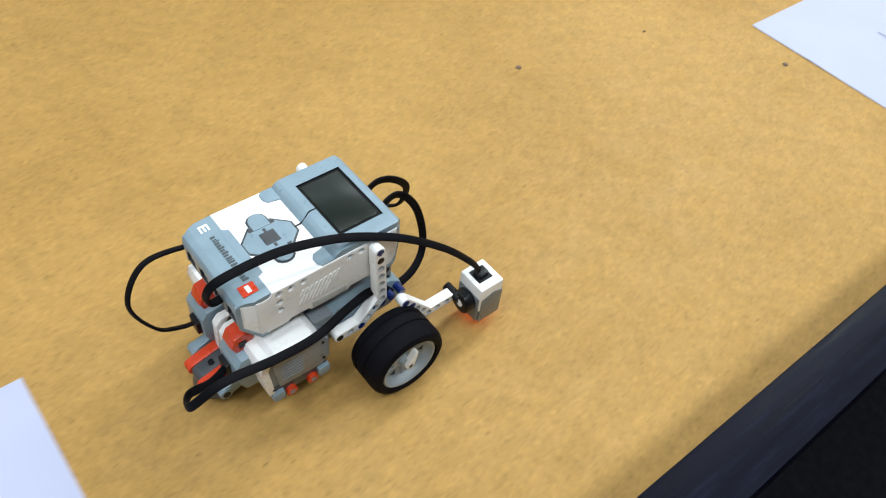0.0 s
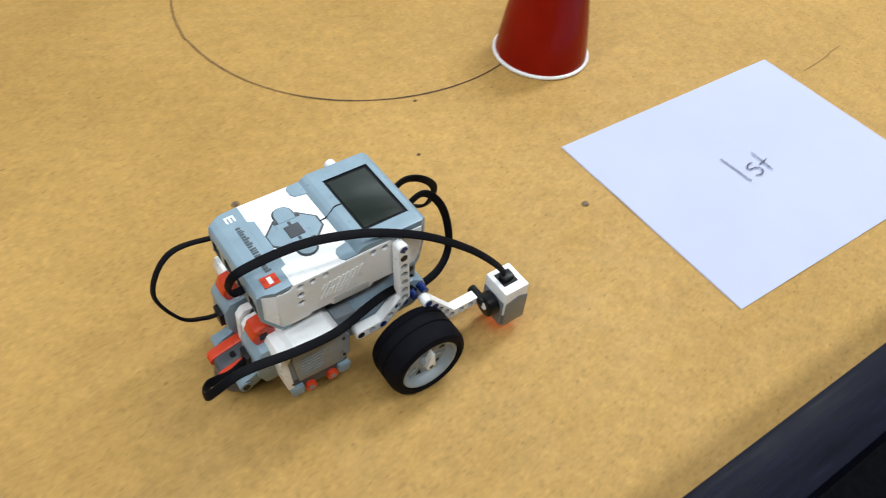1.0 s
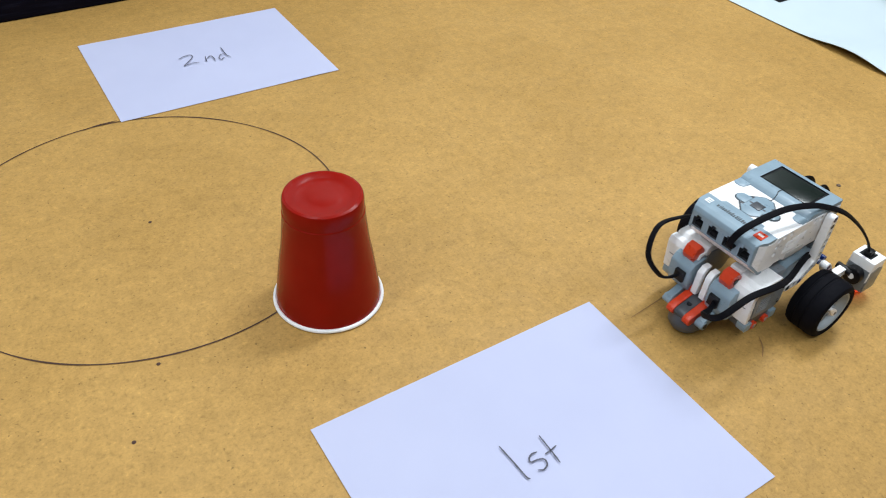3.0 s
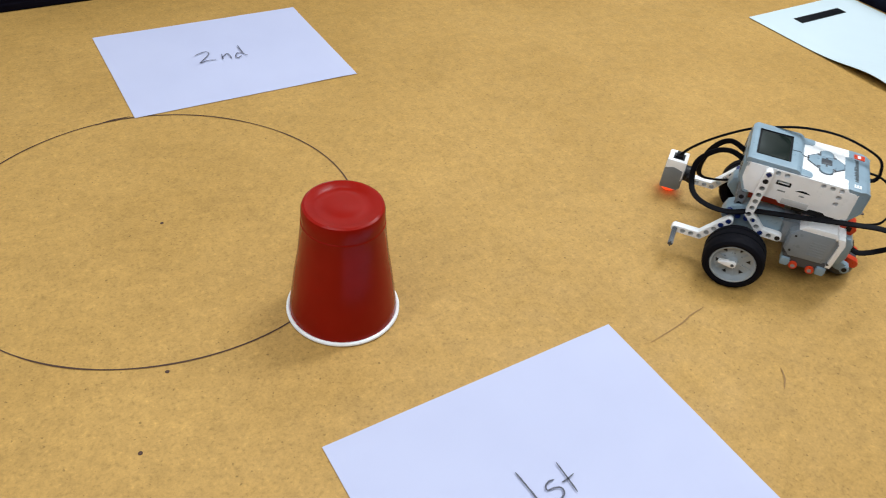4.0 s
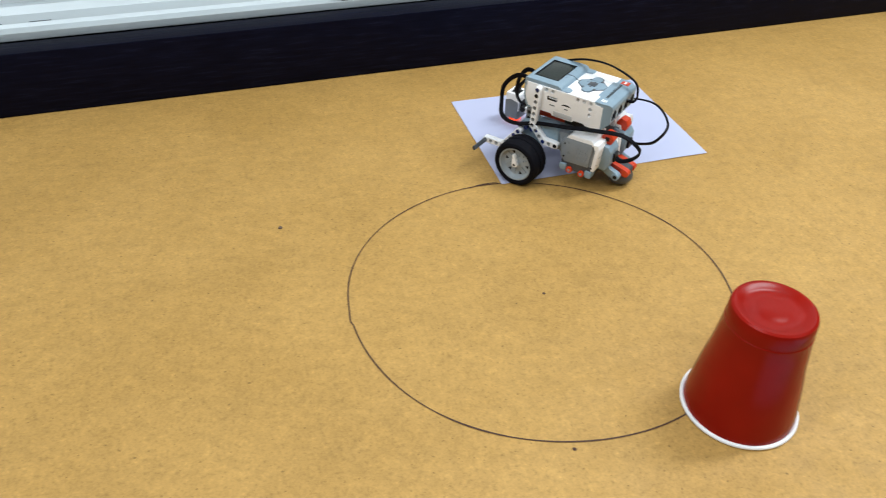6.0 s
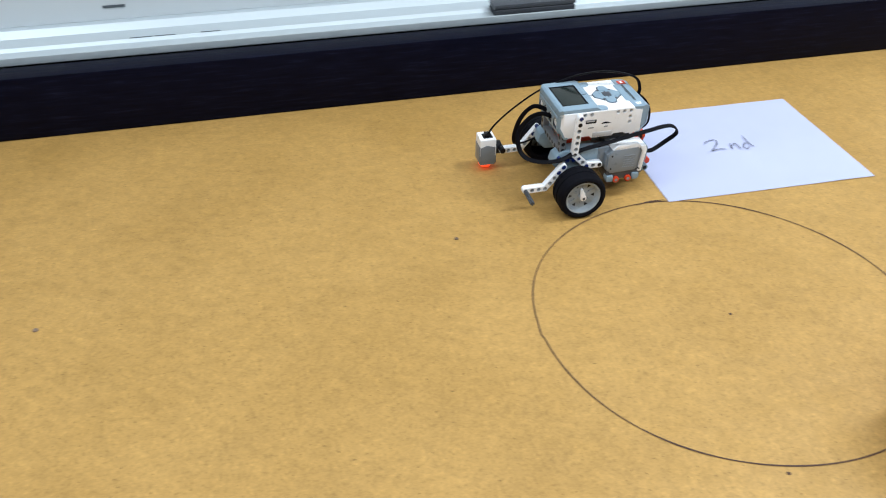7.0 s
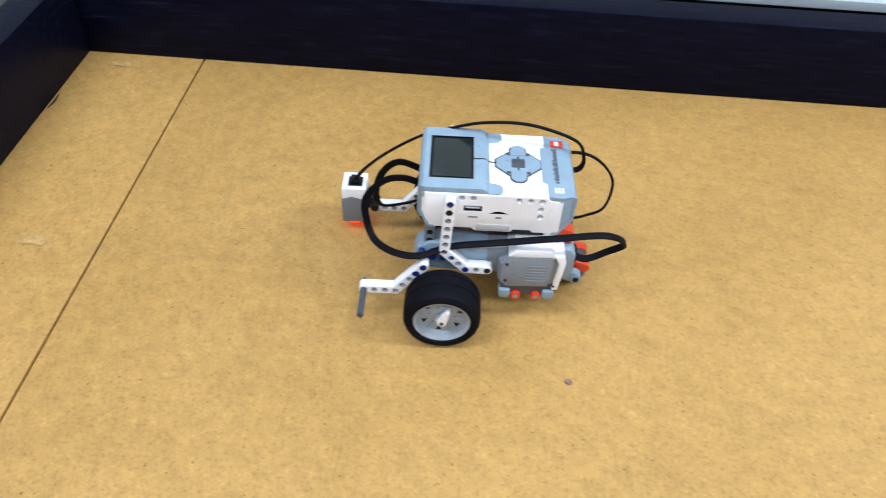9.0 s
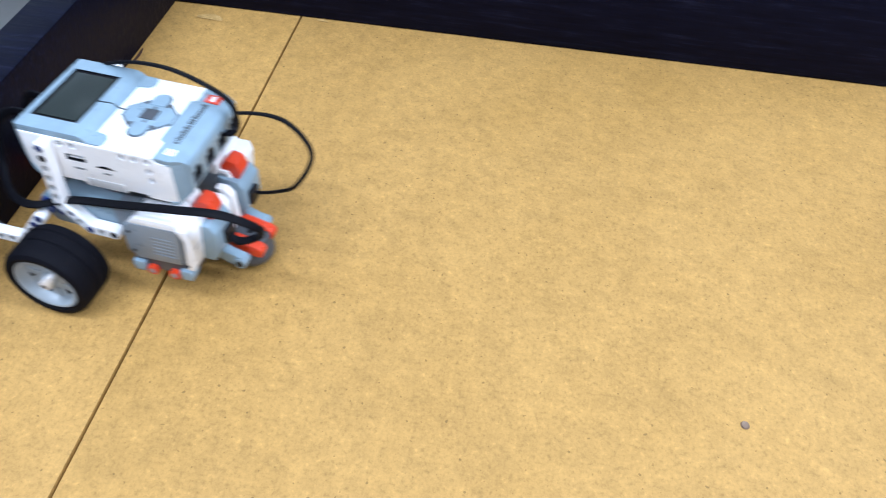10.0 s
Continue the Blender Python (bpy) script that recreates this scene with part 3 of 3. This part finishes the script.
    for k, (x0, x1) in enumerate(((-76.2, -75), (-78.6, -77.4), (-81, -79.8))):
        part("white_mark", scaled(box(bmesh.new(), x0, x1, 25, 29.5, 114.0, 114.95 - 0.07 * k)), WHITE, b, smooth=False)
    part("white_mark", scaled(box(bmesh.new(), -81, -75, 29.2, 30.4, 114.0, 114.98)), WHITE, b, smooth=False)
    part("red_mark", scaled(box(bmesh.new(), -84, -74.5, -30, -22, 113.5, 114.95)), RED, b, "small red square mark", smooth=False)
    part("mark_bar", scaled(box(bmesh.new(), -80.5, -77.8, -28.6, -23.4, 114, 115.05)), WHITE, b, smooth=False)
    # sides
    part("usb_tongue", scaled(box(bmesh.new(), -23, -13, 31.5, 35.2, 101.2, 102.0)), WHITE, b)
    for x0, x1 in ((-22, -15), (-39, -34.5)):
        part("print_bar", scaled(box(bmesh.new(), x0, x1, 35.6, 36.15, 93.2, 94.6)), MIDGREY, b, smooth=False)
    for k in range(9):
        x = -26.5 - 2.9 * k
        for q in range(1 if k in (0, 8) else 2):
            z1, z0 = (106 - 0.35 * k, 99.5) if q == 0 else (98.3, 91.5)
            dx = 0.52
            a, c = x - (106 - z1) * dx, x - (106 - z0) * dx
            bm = prism(bmesh.new(), [(a, z1), (a + 1.2, z1), (c + 1.2, z0), (c, z0)], "y", -36.5, -35.7)
            part("speaker_slat", scaled(bm), WHITE, b)
    return b


def motor(robot, s):
    """One large motor; s: 1 on the left, -1 on the right."""
    def m(pts, y0, y1, mat, name, parent, bevel=0.8, label=""):
        lo, hi = sorted((s * y0, s * y1))
        return part(name, scaled(prism(bmesh.new(), pts, "y", lo, hi, bevel)), mat, parent, label)
    gear = [(24, 50), (21, 60), (12, 66), (-28, 66), (-36, 62), (-36, 42), (-24, 38), (14, 40)]
    g = m(gear, 18, 36.2, GREY, "motor", robot, 2.0, "light grey large motor")
    m([(-30, 64), (-46, 66), (-46, 38), (-30, 40)], 14, 36.2, MOTOR_GREY, "neck", g, 1.5)
    m([(-40, 59), (-48, 65), (-86, 66), (-88, 52), (-86, 35), (-46, 33.5), (-40, 40)], 12, 44, MOTOR_GREY, "motor_body", g, 1.6)
    m([(-41.5, 58), (-47, 65.5), (-79, 66.5), (-81, 60), (-78, 35.5), (-47, 34), (-41.5, 40)], 43.5, 46.2, MOTOR_GREY, "side_panel", g, 1.2, "light grey side panel")
    for k in range(6):
        m([(-61, 57 - 3 * k), (-75.5, 57 - 3 * k), (-75.5, 56 - 3 * k), (-61, 56 - 3 * k)], 46, 46.6, MOTOR_GREY, "panel_rib", g, 0)
    m([(-46, 65), (-52, 71), (-78, 71.5), (-81, 68), (-81, 64), (-50, 65)], 13, 45.6, WHITE, "top_shell", g, 1.2, "white top shell")
    m([(-80, 68), (-87, 68), (-89, 62), (-86, 33), (-81.5, 33), (-84, 60)], 12.5, 46.8, WHITE, "rear_band", g, 0.8, "white band")
    m([(-80, 64), (-94, 62), (-98, 56), (-98, 40), (-94, 31), (-80, 31)], 10, 33, GREY, "rear_cap", g, 1.6, "light grey motor end")
    m([(-97, 52), (-101, 51), (-101, 41), (-97, 40)], 14, 24, BLACK, "socket", g, 0.4, "black cable socket")
    m([(-81, 62), (-93, 61), (-96, 68), (-93, 75), (-86, 76.5), (-81, 71)], 14, 26, RED, "red_connector", g, 1.2, "red connector")
    m([(-86, 66), (-91, 66), (-91, 71), (-86, 71)], 25.4, 26.5, BLACK, "connector_hole", g, 0)
    m([(-73, 74), (-79, 74), (-80.5, 71), (-80, 55), (-74, 55)], 12, 24, WHITE, "white_block", g, 1.2)
    m([(-82, 62), (-89, 62), (-93, 57), (-94, 33), (-88, 33), (-88, 54)], 1.5, 7.5, WHITE, "bracket", g, 0.9, "white bent bracket")
    # connectors under the body
    for x in (-46.5, -79.5):
        m([(x - 4, 31), (x + 4, 31), (x + 4.6, 27), (x + 3.4, 22.6), (x - 3.4, 22.6), (x - 4.6, 27)], 38, 47.2, GREY, "foot", g, 0.7)
    for x in (-55, -70.5):
        lo, hi = sorted((s * 42, s * 47.4))
        bm = rod(bmesh.new(), "y", x, 24.8, lo, hi, 3.9, 14, 0, 0.6)
        lo, hi = sorted((s * 47.0, s * 47.6))
        rod(bm, "y", x, 24.8, lo, hi, 2.0, 10, 1)
        part("red_pin", scaled(bm), [RED, HOLE], g, "red axle pin")
    m([(-43, 36), (-83, 36), (-83, 24), (-43, 24)], 16, 44.4, DARKGREY, "underside", g, 0.8)
    m([(-76, 32), (-86, 34), (-97, 28), (-106, 25), (-106, 16.5), (-97, 18), (-86, 23), (-76, 25)], 15, 22, GREY, "rear_arm", g, 0.8)
    for x, z in ((-44.5, 58), (-44.5, 41), (-81, 37)):
        lo, hi = sorted((s * 44.2, s * 46.9))
        part("panel_screw", scaled(rod(bmesh.new(), "y", x - 1.5, z, lo, hi, 1.1, 8)), BLACK, g)
    for x in (17, 9, 1, -7):
        lo, hi = sorted((s * 35.5, s * 43.4))
        part("blue_pin", scaled(rod(bmesh.new(), "y", x, 58.5, lo, hi, 2.7, 12)), BLUE, g, "blue pin")
    return g


def drive_wheel(robot, s):
    """A wheel about its own axle; keyed later. Its outer side is s."""
    hub = part("wheel", scaled(rod(bmesh.new(), "y", 0, 0, *sorted((s * -32, s * 3)), 2.4, 12)), DARKGREY, robot, "driving wheel on a dark axle")
    hub.location = (0, s * 0.0745, 0.0286)
    prof = [(19.5, -26), (23.5, -26.5), (26.6, -25), (27.8, -22), (28, -19.5), (27.0, -18.8), (27.0, -17.8), (28, -17), (28, -11), (27.0, -10.4), (27.0, -9.4), (28, -8.6), (28, -3.5), (27.7, -0.5), (26.4, 2.2), (23.8, 3.6), (21.4, 3.2), (20.6, 1.5), (20.4, -8), (19.5, -26)]
    def turned(profile, name, mat, label=""):
        bm = lathe(bmesh.new(), profile, 64)
        bmesh.ops.rotate(bm, verts=bm.verts, matrix=Matrix.Rotation(radians(-90 * s), 3, "X"))
        return part(name, scaled(bm, 0.00102), mat, hub, label)
    turned(prof, "tyre", RUBBER, "grooved black rubber tyre")
    rim = turned([(20.5, -8), (20.7, 1.8), (20.0, 2.4), (18.9, 2.0), (18.2, -2.5), (16.8, -4.2), (10, -4.8), (7.5, -3.6), (5.2, -3.2), (4.8, 0.8), (0, 0.8)], "rim", RIM, "light grey spoked rim")
    for k in range(6):
        a = k * math.pi / 3 + 0.3
        for r, size, turn in ((14.0, 2.6, 0.0), (9.2, 1.9, math.pi / 6)):
            c = a + turn
            bm = prism(bmesh.new(), [(r * math.cos(c) + size * p, r * math.sin(c) + size * q) for p, q in ring(3, 1, c + (math.pi if r > 10 else 0))], "y", *sorted((s * -5.6, s * -4.15)))
            part("rim_hole", scaled(bm, 0.00102), BLACK, rim)
        d = Vector((math.cos(a + 0.52), math.sin(a + 0.52)))
        n = Vector((-d.y, d.x)) * 0.7
        bm = prism(bmesh.new(), [tuple(d * 6 + n), tuple(d * 17 + n), tuple(d * 17 - n), tuple(d * 6 - n)], "y", *sorted((s * -5.2, s * -3.4)), 0.2)
        part("spoke", scaled(bm, 0.00102), RIM, rim)
    bm = prism(bmesh.new(), [(3.4, -1), (3.2, 1.6), (1.2, 12.5), (0, 13.4), (-1.2, 12.5), (-3.2, 1.6), (-3.4, -1), (-2, -3), (2, -3)], "y", *sorted((s * -1.0, s * 3.4)), 0.7)
    rod(bm, "y", 0, 0, *sorted((s * 3.2, s * 3.7)), 1.6, 10, 1)
    part("axle_pointer", scaled(bm, 0.00102), [WHITE, DARKGREY], hub, "white pointer on the axle")
    return hub


def robot_vehicle():
    r = thing("robot_vehicle", "white and grey building-brick robot on two black wheels", "robot")
    control_brick(r)
    for s in (1, -1):
        motor(r, s)
        y0, y1 = sorted((s * 36.7, s * 44.1))
        liftarm("side_beam", [(-2.0, 111.2), (0.5, 64.8), (-15.6, 48), (-32, 47.6)], y0, y1, r, [(-2.0, 111.2, BLUE), (-1.6, 103.6, BLACK), (-15.6, 48, BLUE), (-32, 47.6, BLACK)], "white angled beam")
        y0, y1 = sorted((s * 43, s * 50.4))
        liftarm("front_arm", [(60, 28), (36, 28), (15, 54.5)], y0, y1, r, [(15.5, 54, BLUE), (21, 47.5, BLUE)], "white bent beam")
    # axle at the end of the left arm
    bm = bmesh.new()
    for w in ((2.4, 0.9), (0.9, 2.4)):
        box(bm, 60 - w[0], 60 + w[0], 40, 76, 27 - w[1], 28 + w[1], 0.2)
    part("cross_axle", scaled(bm), DARKGREY, r, "grey cross axle")
    # frame below the front of the brick
    for s in (1, -1):
        bm = box(bmesh.new(), 8, 15.5, s * 29 - 3.7, s * 29 + 3.7, 60, 86, 0.6)
        for z in (66, 74, 82):
            rod(bm, "y", 11.7, z, *sorted((s * 32.0, s * 32.9)), 2.4, 12, 1)
            rod(bm, "x", s * 29, z, 15, 15.7, 2.4, 12, 1)
        part("front_post", scaled(bm), [MIDGREY, BLACK], r, "grey upright beam")
    bm = box(bmesh.new(), 8, 15.5, -25, 25, 61, 68, 0.6)
    for y in (-16, -8, 0, 8, 16):
        rod(bm, "x", y, 64.5, 15, 15.7, 2.4, 12, 1)
    part("front_crossbar", scaled(bm), [MIDGREY, BLACK], r, "grey cross beam")
    part("red_link", scaled(box(bmesh.new(), -30, 5, -24, 18, 66, 75, 1.0)), RED, r, "red connecting piece")
    # Added filler, black to deepen the shade between brick and motors.
    part("under_shade_fill", scaled(box(bmesh.new(), -72, -34, -30, 30, 73, 82.5, 1.5)), BLACK, r, "added black block standing in for shade under the brick")
    # caster
    c = part("caster", scaled(lathe(bmesh.new(), [(0, 23), (8, 22.5), (13, 19), (15.5, 13), (15.5, 9), (13, 5), (8.5, 3.5)], 28)), DARKGREY, r, "dark caster housing with a steel ball")
    c.location = (-0.1010, -0.002, 0)
    bm = bmesh.new()
    bmesh.ops.create_uvsphere(bm, u_segments=20, v_segments=12, radius=8.0)
    bmesh.ops.translate(bm, verts=bm.verts, vec=(0, 0, 8.2))
    part("ball", scaled(bm), STEEL, c, "steel ball")
    for y in (8, -10):
        bm = prism(bmesh.new(), offset_line([(-84, 29), (-111.5, 22)], 4.6), "y", y - 3.7, y + 3.7, 0.9)
        rod(bm, "y", -87, 32, y - 4.4, y + 4.4, 5.2, 14, 0, 1.4)
        part("red_arm", scaled(bm), RED, r, "red slanted bracket")
    bm = prism(bmesh.new(), offset_line([(-86, 28.4), (-110, 22.2)], 4.4), "y", -6.2, 4.2, 0.6)
    rod(bm, "z", -102, -1.0, 18, 29.2, 2.4, 12, 1)
    part("grey_link", scaled(bm), [DARKGREY, BLACK], r)
    for s in (1, -1):
        bm = rod(bmesh.new(), "y", -104, 20.5, *sorted((s * 14.5, s * 23)), 4.4, 14, 0, 0.5)
        rod(bm, "y", -104, 20.5, *sorted((s * 22.6, s * 23.3)), 2.6, 10, 1)
        part("rear_bush", scaled(bm), [GREY, BLACK], r)
    # colour sensor
    y0, y1 = -70.5, -47.5
    sensor = part("colour_sensor", scaled(box(bmesh.new(), 68.5, 89, y0, y1, 20, 44, 1.6)), WHITE, r, "white and grey colour sensor")
    part("lower_case", scaled(box(bmesh.new(), 69, 88.5, y0 + 0.6, y1 - 0.6, 8.5, 21, 1.4)), MIDGREY, sensor, "mid grey lower case")
    for y in (y0, y1):
        pts = [(70, 8.5), (89, 8.5), (89, 33), (81, 36), (70, 33)]
        part("side_panel", scaled(prism(bmesh.new(), pts, "y", y - 0.5, y + 0.5, 0.2)), MIDGREY, sensor, "mid grey side panel")
    bm = prism(bmesh.new(), [(y0 + 1.5, 9.5), (y1 - 1.5, 9.5), (y1 - 1.5, 33), (y0 + 1.5, 33)], "x", 88.5, 89.6, 0.3)
    part("front_panel", scaled(bm), MIDGREY, sensor)
    bm = prism(bmesh.new(), [(y0 + 1, 9.5), (y1 - 1, 9.5), (y1 - 1, 34), (y0 + 1, 34)], "x", 67.9, 69, 0.3)
    part("rear_panel", scaled(bm), MIDGREY, sensor)
    part("socket", scaled(box(bmesh.new(), 72, 84, -64, -52, 43.4, 44.4)), BLACK, sensor, "dark cable socket")
    part("plug", scaled(box(bmesh.new(), 74, 82, -61.5, -54.5, 43, 49, 1.0)), BLACK, sensor)
    bm = lathe(bmesh.new(), [(0, 3.0), (7.5, 2.8), (8.6, 4.5), (8.6, 9)], 24)
    bmesh.ops.translate(bm, verts=bm.verts, vec=(79.5, -59, 0))
    part("light_ring", scaled(bm), LENS, sensor, "glowing orange red light ring")
    bm = rod(bmesh.new(), "x", -59, 26, 60, 68.2, 8.8, 20, 0, 1.2)
    rod(bm, "x", -59, 26, 59.6, 60.4, 3.0, 10, 1)
    part("mount_disc", scaled(bm), [BLACK, WHITE], sensor, "black round mount")
    bm = rod(bmesh.new(), "y", 61, 28, -58, -43, 3.6, 12, 0, 0.5)
    part("mount_pin", scaled(bm), BLACK, sensor)
    sensor.location = (-0.0008, 0.003, 0.0012)
    # cables
    cables = (
        ("sensor_cable", [(-89.5, -13, 101), (-97.5, -14, 102.5), (-99.5, -15, 111.5), (-92, -19, 124), (-59.5, -25, 131.5), (-28, -31, 128), (-2, -36, 118.5), (21.5, -41.5, 106), (48.5, -47, 84), (68, -52, 62.5), (77.5, -54, 47.5)], (0, 1, 0)),
        ("left_motor_cable", [(18, 8, 98.5), (33.5, 10.5, 105.5), (48, 10, 100.5), (60.5, 12, 84.5), (59, 17.5, 64.5), (51.5, 28.5, 57.5), (36, 40.5, 58.5), (17.5, 46, 62.5), (-5, 40, 67.5), (-43.5, 42, 76), (-82, 45.5, 86), (-113.5, 44.5, 89.5), (-131, 34.5, 73), (-122.5, 24, 54), (-108, 23, 44.5), (-98, 20, 46)], (0, 0, 1)),
        ("right_motor_cable", [(18, -8, 98.5), (36.5, -6.5, 106.5), (49.5, -9.5, 93.5), (55.5, -13, 71.5), (53, -18.5, 53.5), (39.5, -26, 47.5), (20, -32, 50.5), (7.5, -37, 63), (-5.5, -37.5, 68.5), (-24.5, -42.5, 72), (-51.5, -50, 74), (-81, -55.5, 83.5), (-112.5, -53, 85.5), (-132.5, -46, 68.5), (-127, -29, 53), (-112, -25, 46), (-98, -20, 46)], (0, 0, 1)),
    )
    for name, pts, flat in cables:
        part("cable", scaled(ribbon(bmesh.new(), pts, 5.6, 2.3, flat)), CABLE, r, "flat black connector cable")
    return r, drive_wheel(r, 1), drive_wheel(r, -1)


ROBOT, WHEEL_LEFT, WHEEL_RIGHT = robot_vehicle()

# Where the robot stands: seconds, x, y, heading in degrees.
TRACK_ROWS = (
    (0.0, 0.6375, -0.9012, 0.5), (0.5, 0.8067, -0.9003, 0.4), (1.0, 0.9803, -0.8975, 0.6), (1.5, 1.152, -0.896, 0.5), (2.0, 1.3257, -0.8932, 0.5), (2.5, 1.4945, -0.8912, 0.5),
    (2.7, 1.5638, -0.8905, 0.6), (2.93, 1.648, -0.8945, 1.0), (3.02, 1.660, -0.8965, 1.8), (3.22, 1.661, -0.8984, 2.0),
    (3.8, 1.7165, -0.8285, 101), (3.96, 1.708, -0.804, 125.4), (4.05, 1.700, -0.796, 125.8), (4.5, 1.6055, -0.6822, 126.4), (5.0, 1.5012, -0.5444, 127.6), (5.5, 1.3978, -0.410, 128.0), (5.97, 1.2985, -0.285, 128.0),
    (6.24, 1.297, -0.280, 128.0), (6.56, 1.252, -0.255, 179.6), (6.62, 1.238, -0.255, 179.8), (6.8, 1.1764, -0.2552, 180.0), (7.0, 1.106, -0.2578, 180.5), (7.5, 0.9339, -0.2693, 181.2), (8.0, 0.7612, -0.2805, 182.0),
    (8.5, 0.5871, -0.2910, 182.7), (9.0, 0.4178, -0.2935, 182.5), (9.5, 0.2428, -0.3005, 182.6), (10.0, 0.0823, -0.3095, 174.0),
)


def stand(t):
    for a, b in zip(TRACK_ROWS, TRACK_ROWS[1:]):
        if t <= b[0] + 1e-9:
            k = (t - a[0]) / (b[0] - a[0])
            turn = radians(b[3] - a[3])
            if 3.2 < (a[0] + b[0]) / 2 < 4.0 and abs(turn) > 0.2:
                # the left wheel stands still while the right one swings round it
                h = radians(a[3]) + turn * k
                return 1.6592 + 0.0595 * math.sin(h), -0.8390 - 0.0595 * math.cos(h), math.degrees(h)
            return tuple(a[n] + (b[n] - a[n]) * k for n in (1, 2, 3))
    return TRACK_ROWS[-1][1:]


def motions():
    rows, rolls = [], {1: [], -1: []}
    angle, last = {1: PHASE_LEFT, -1: PHASE_RIGHT}, None
    for n in range(201):
        t = n / 20
        x, y, h = stand(t)
        if last:
            ahead = radians((h + last[2]) / 2)
            step = (x - last[0]) * math.cos(ahead) + (y - last[1]) * math.sin(ahead)
            for s in (1, -1):
                angle[s] += (step - s * 0.0595 * radians(h - last[2])) / 0.028 + (SLIP / 18 if s > 0 and 5.8 < t < 6.71 else 0)
        last = (x, y, h)
        if n % 2 == 0:
            rows.append((t, pose(x, y, 0, 0, 0, h)))
        for s in (1, -1):
            rolls[s].append((t, Matrix.Translation((0, 0.0780 if s > 0 else -0.0745, 0.0286)) @ Matrix.Rotation(angle[s], 4, "Y")))
    walk(ROBOT, rows)
    walk(WHEEL_LEFT, rolls[1])
    walk(WHEEL_RIGHT, rolls[-1])


PHASE_LEFT, PHASE_RIGHT, SLIP = 2.619, 0.38, 1.51
motions()
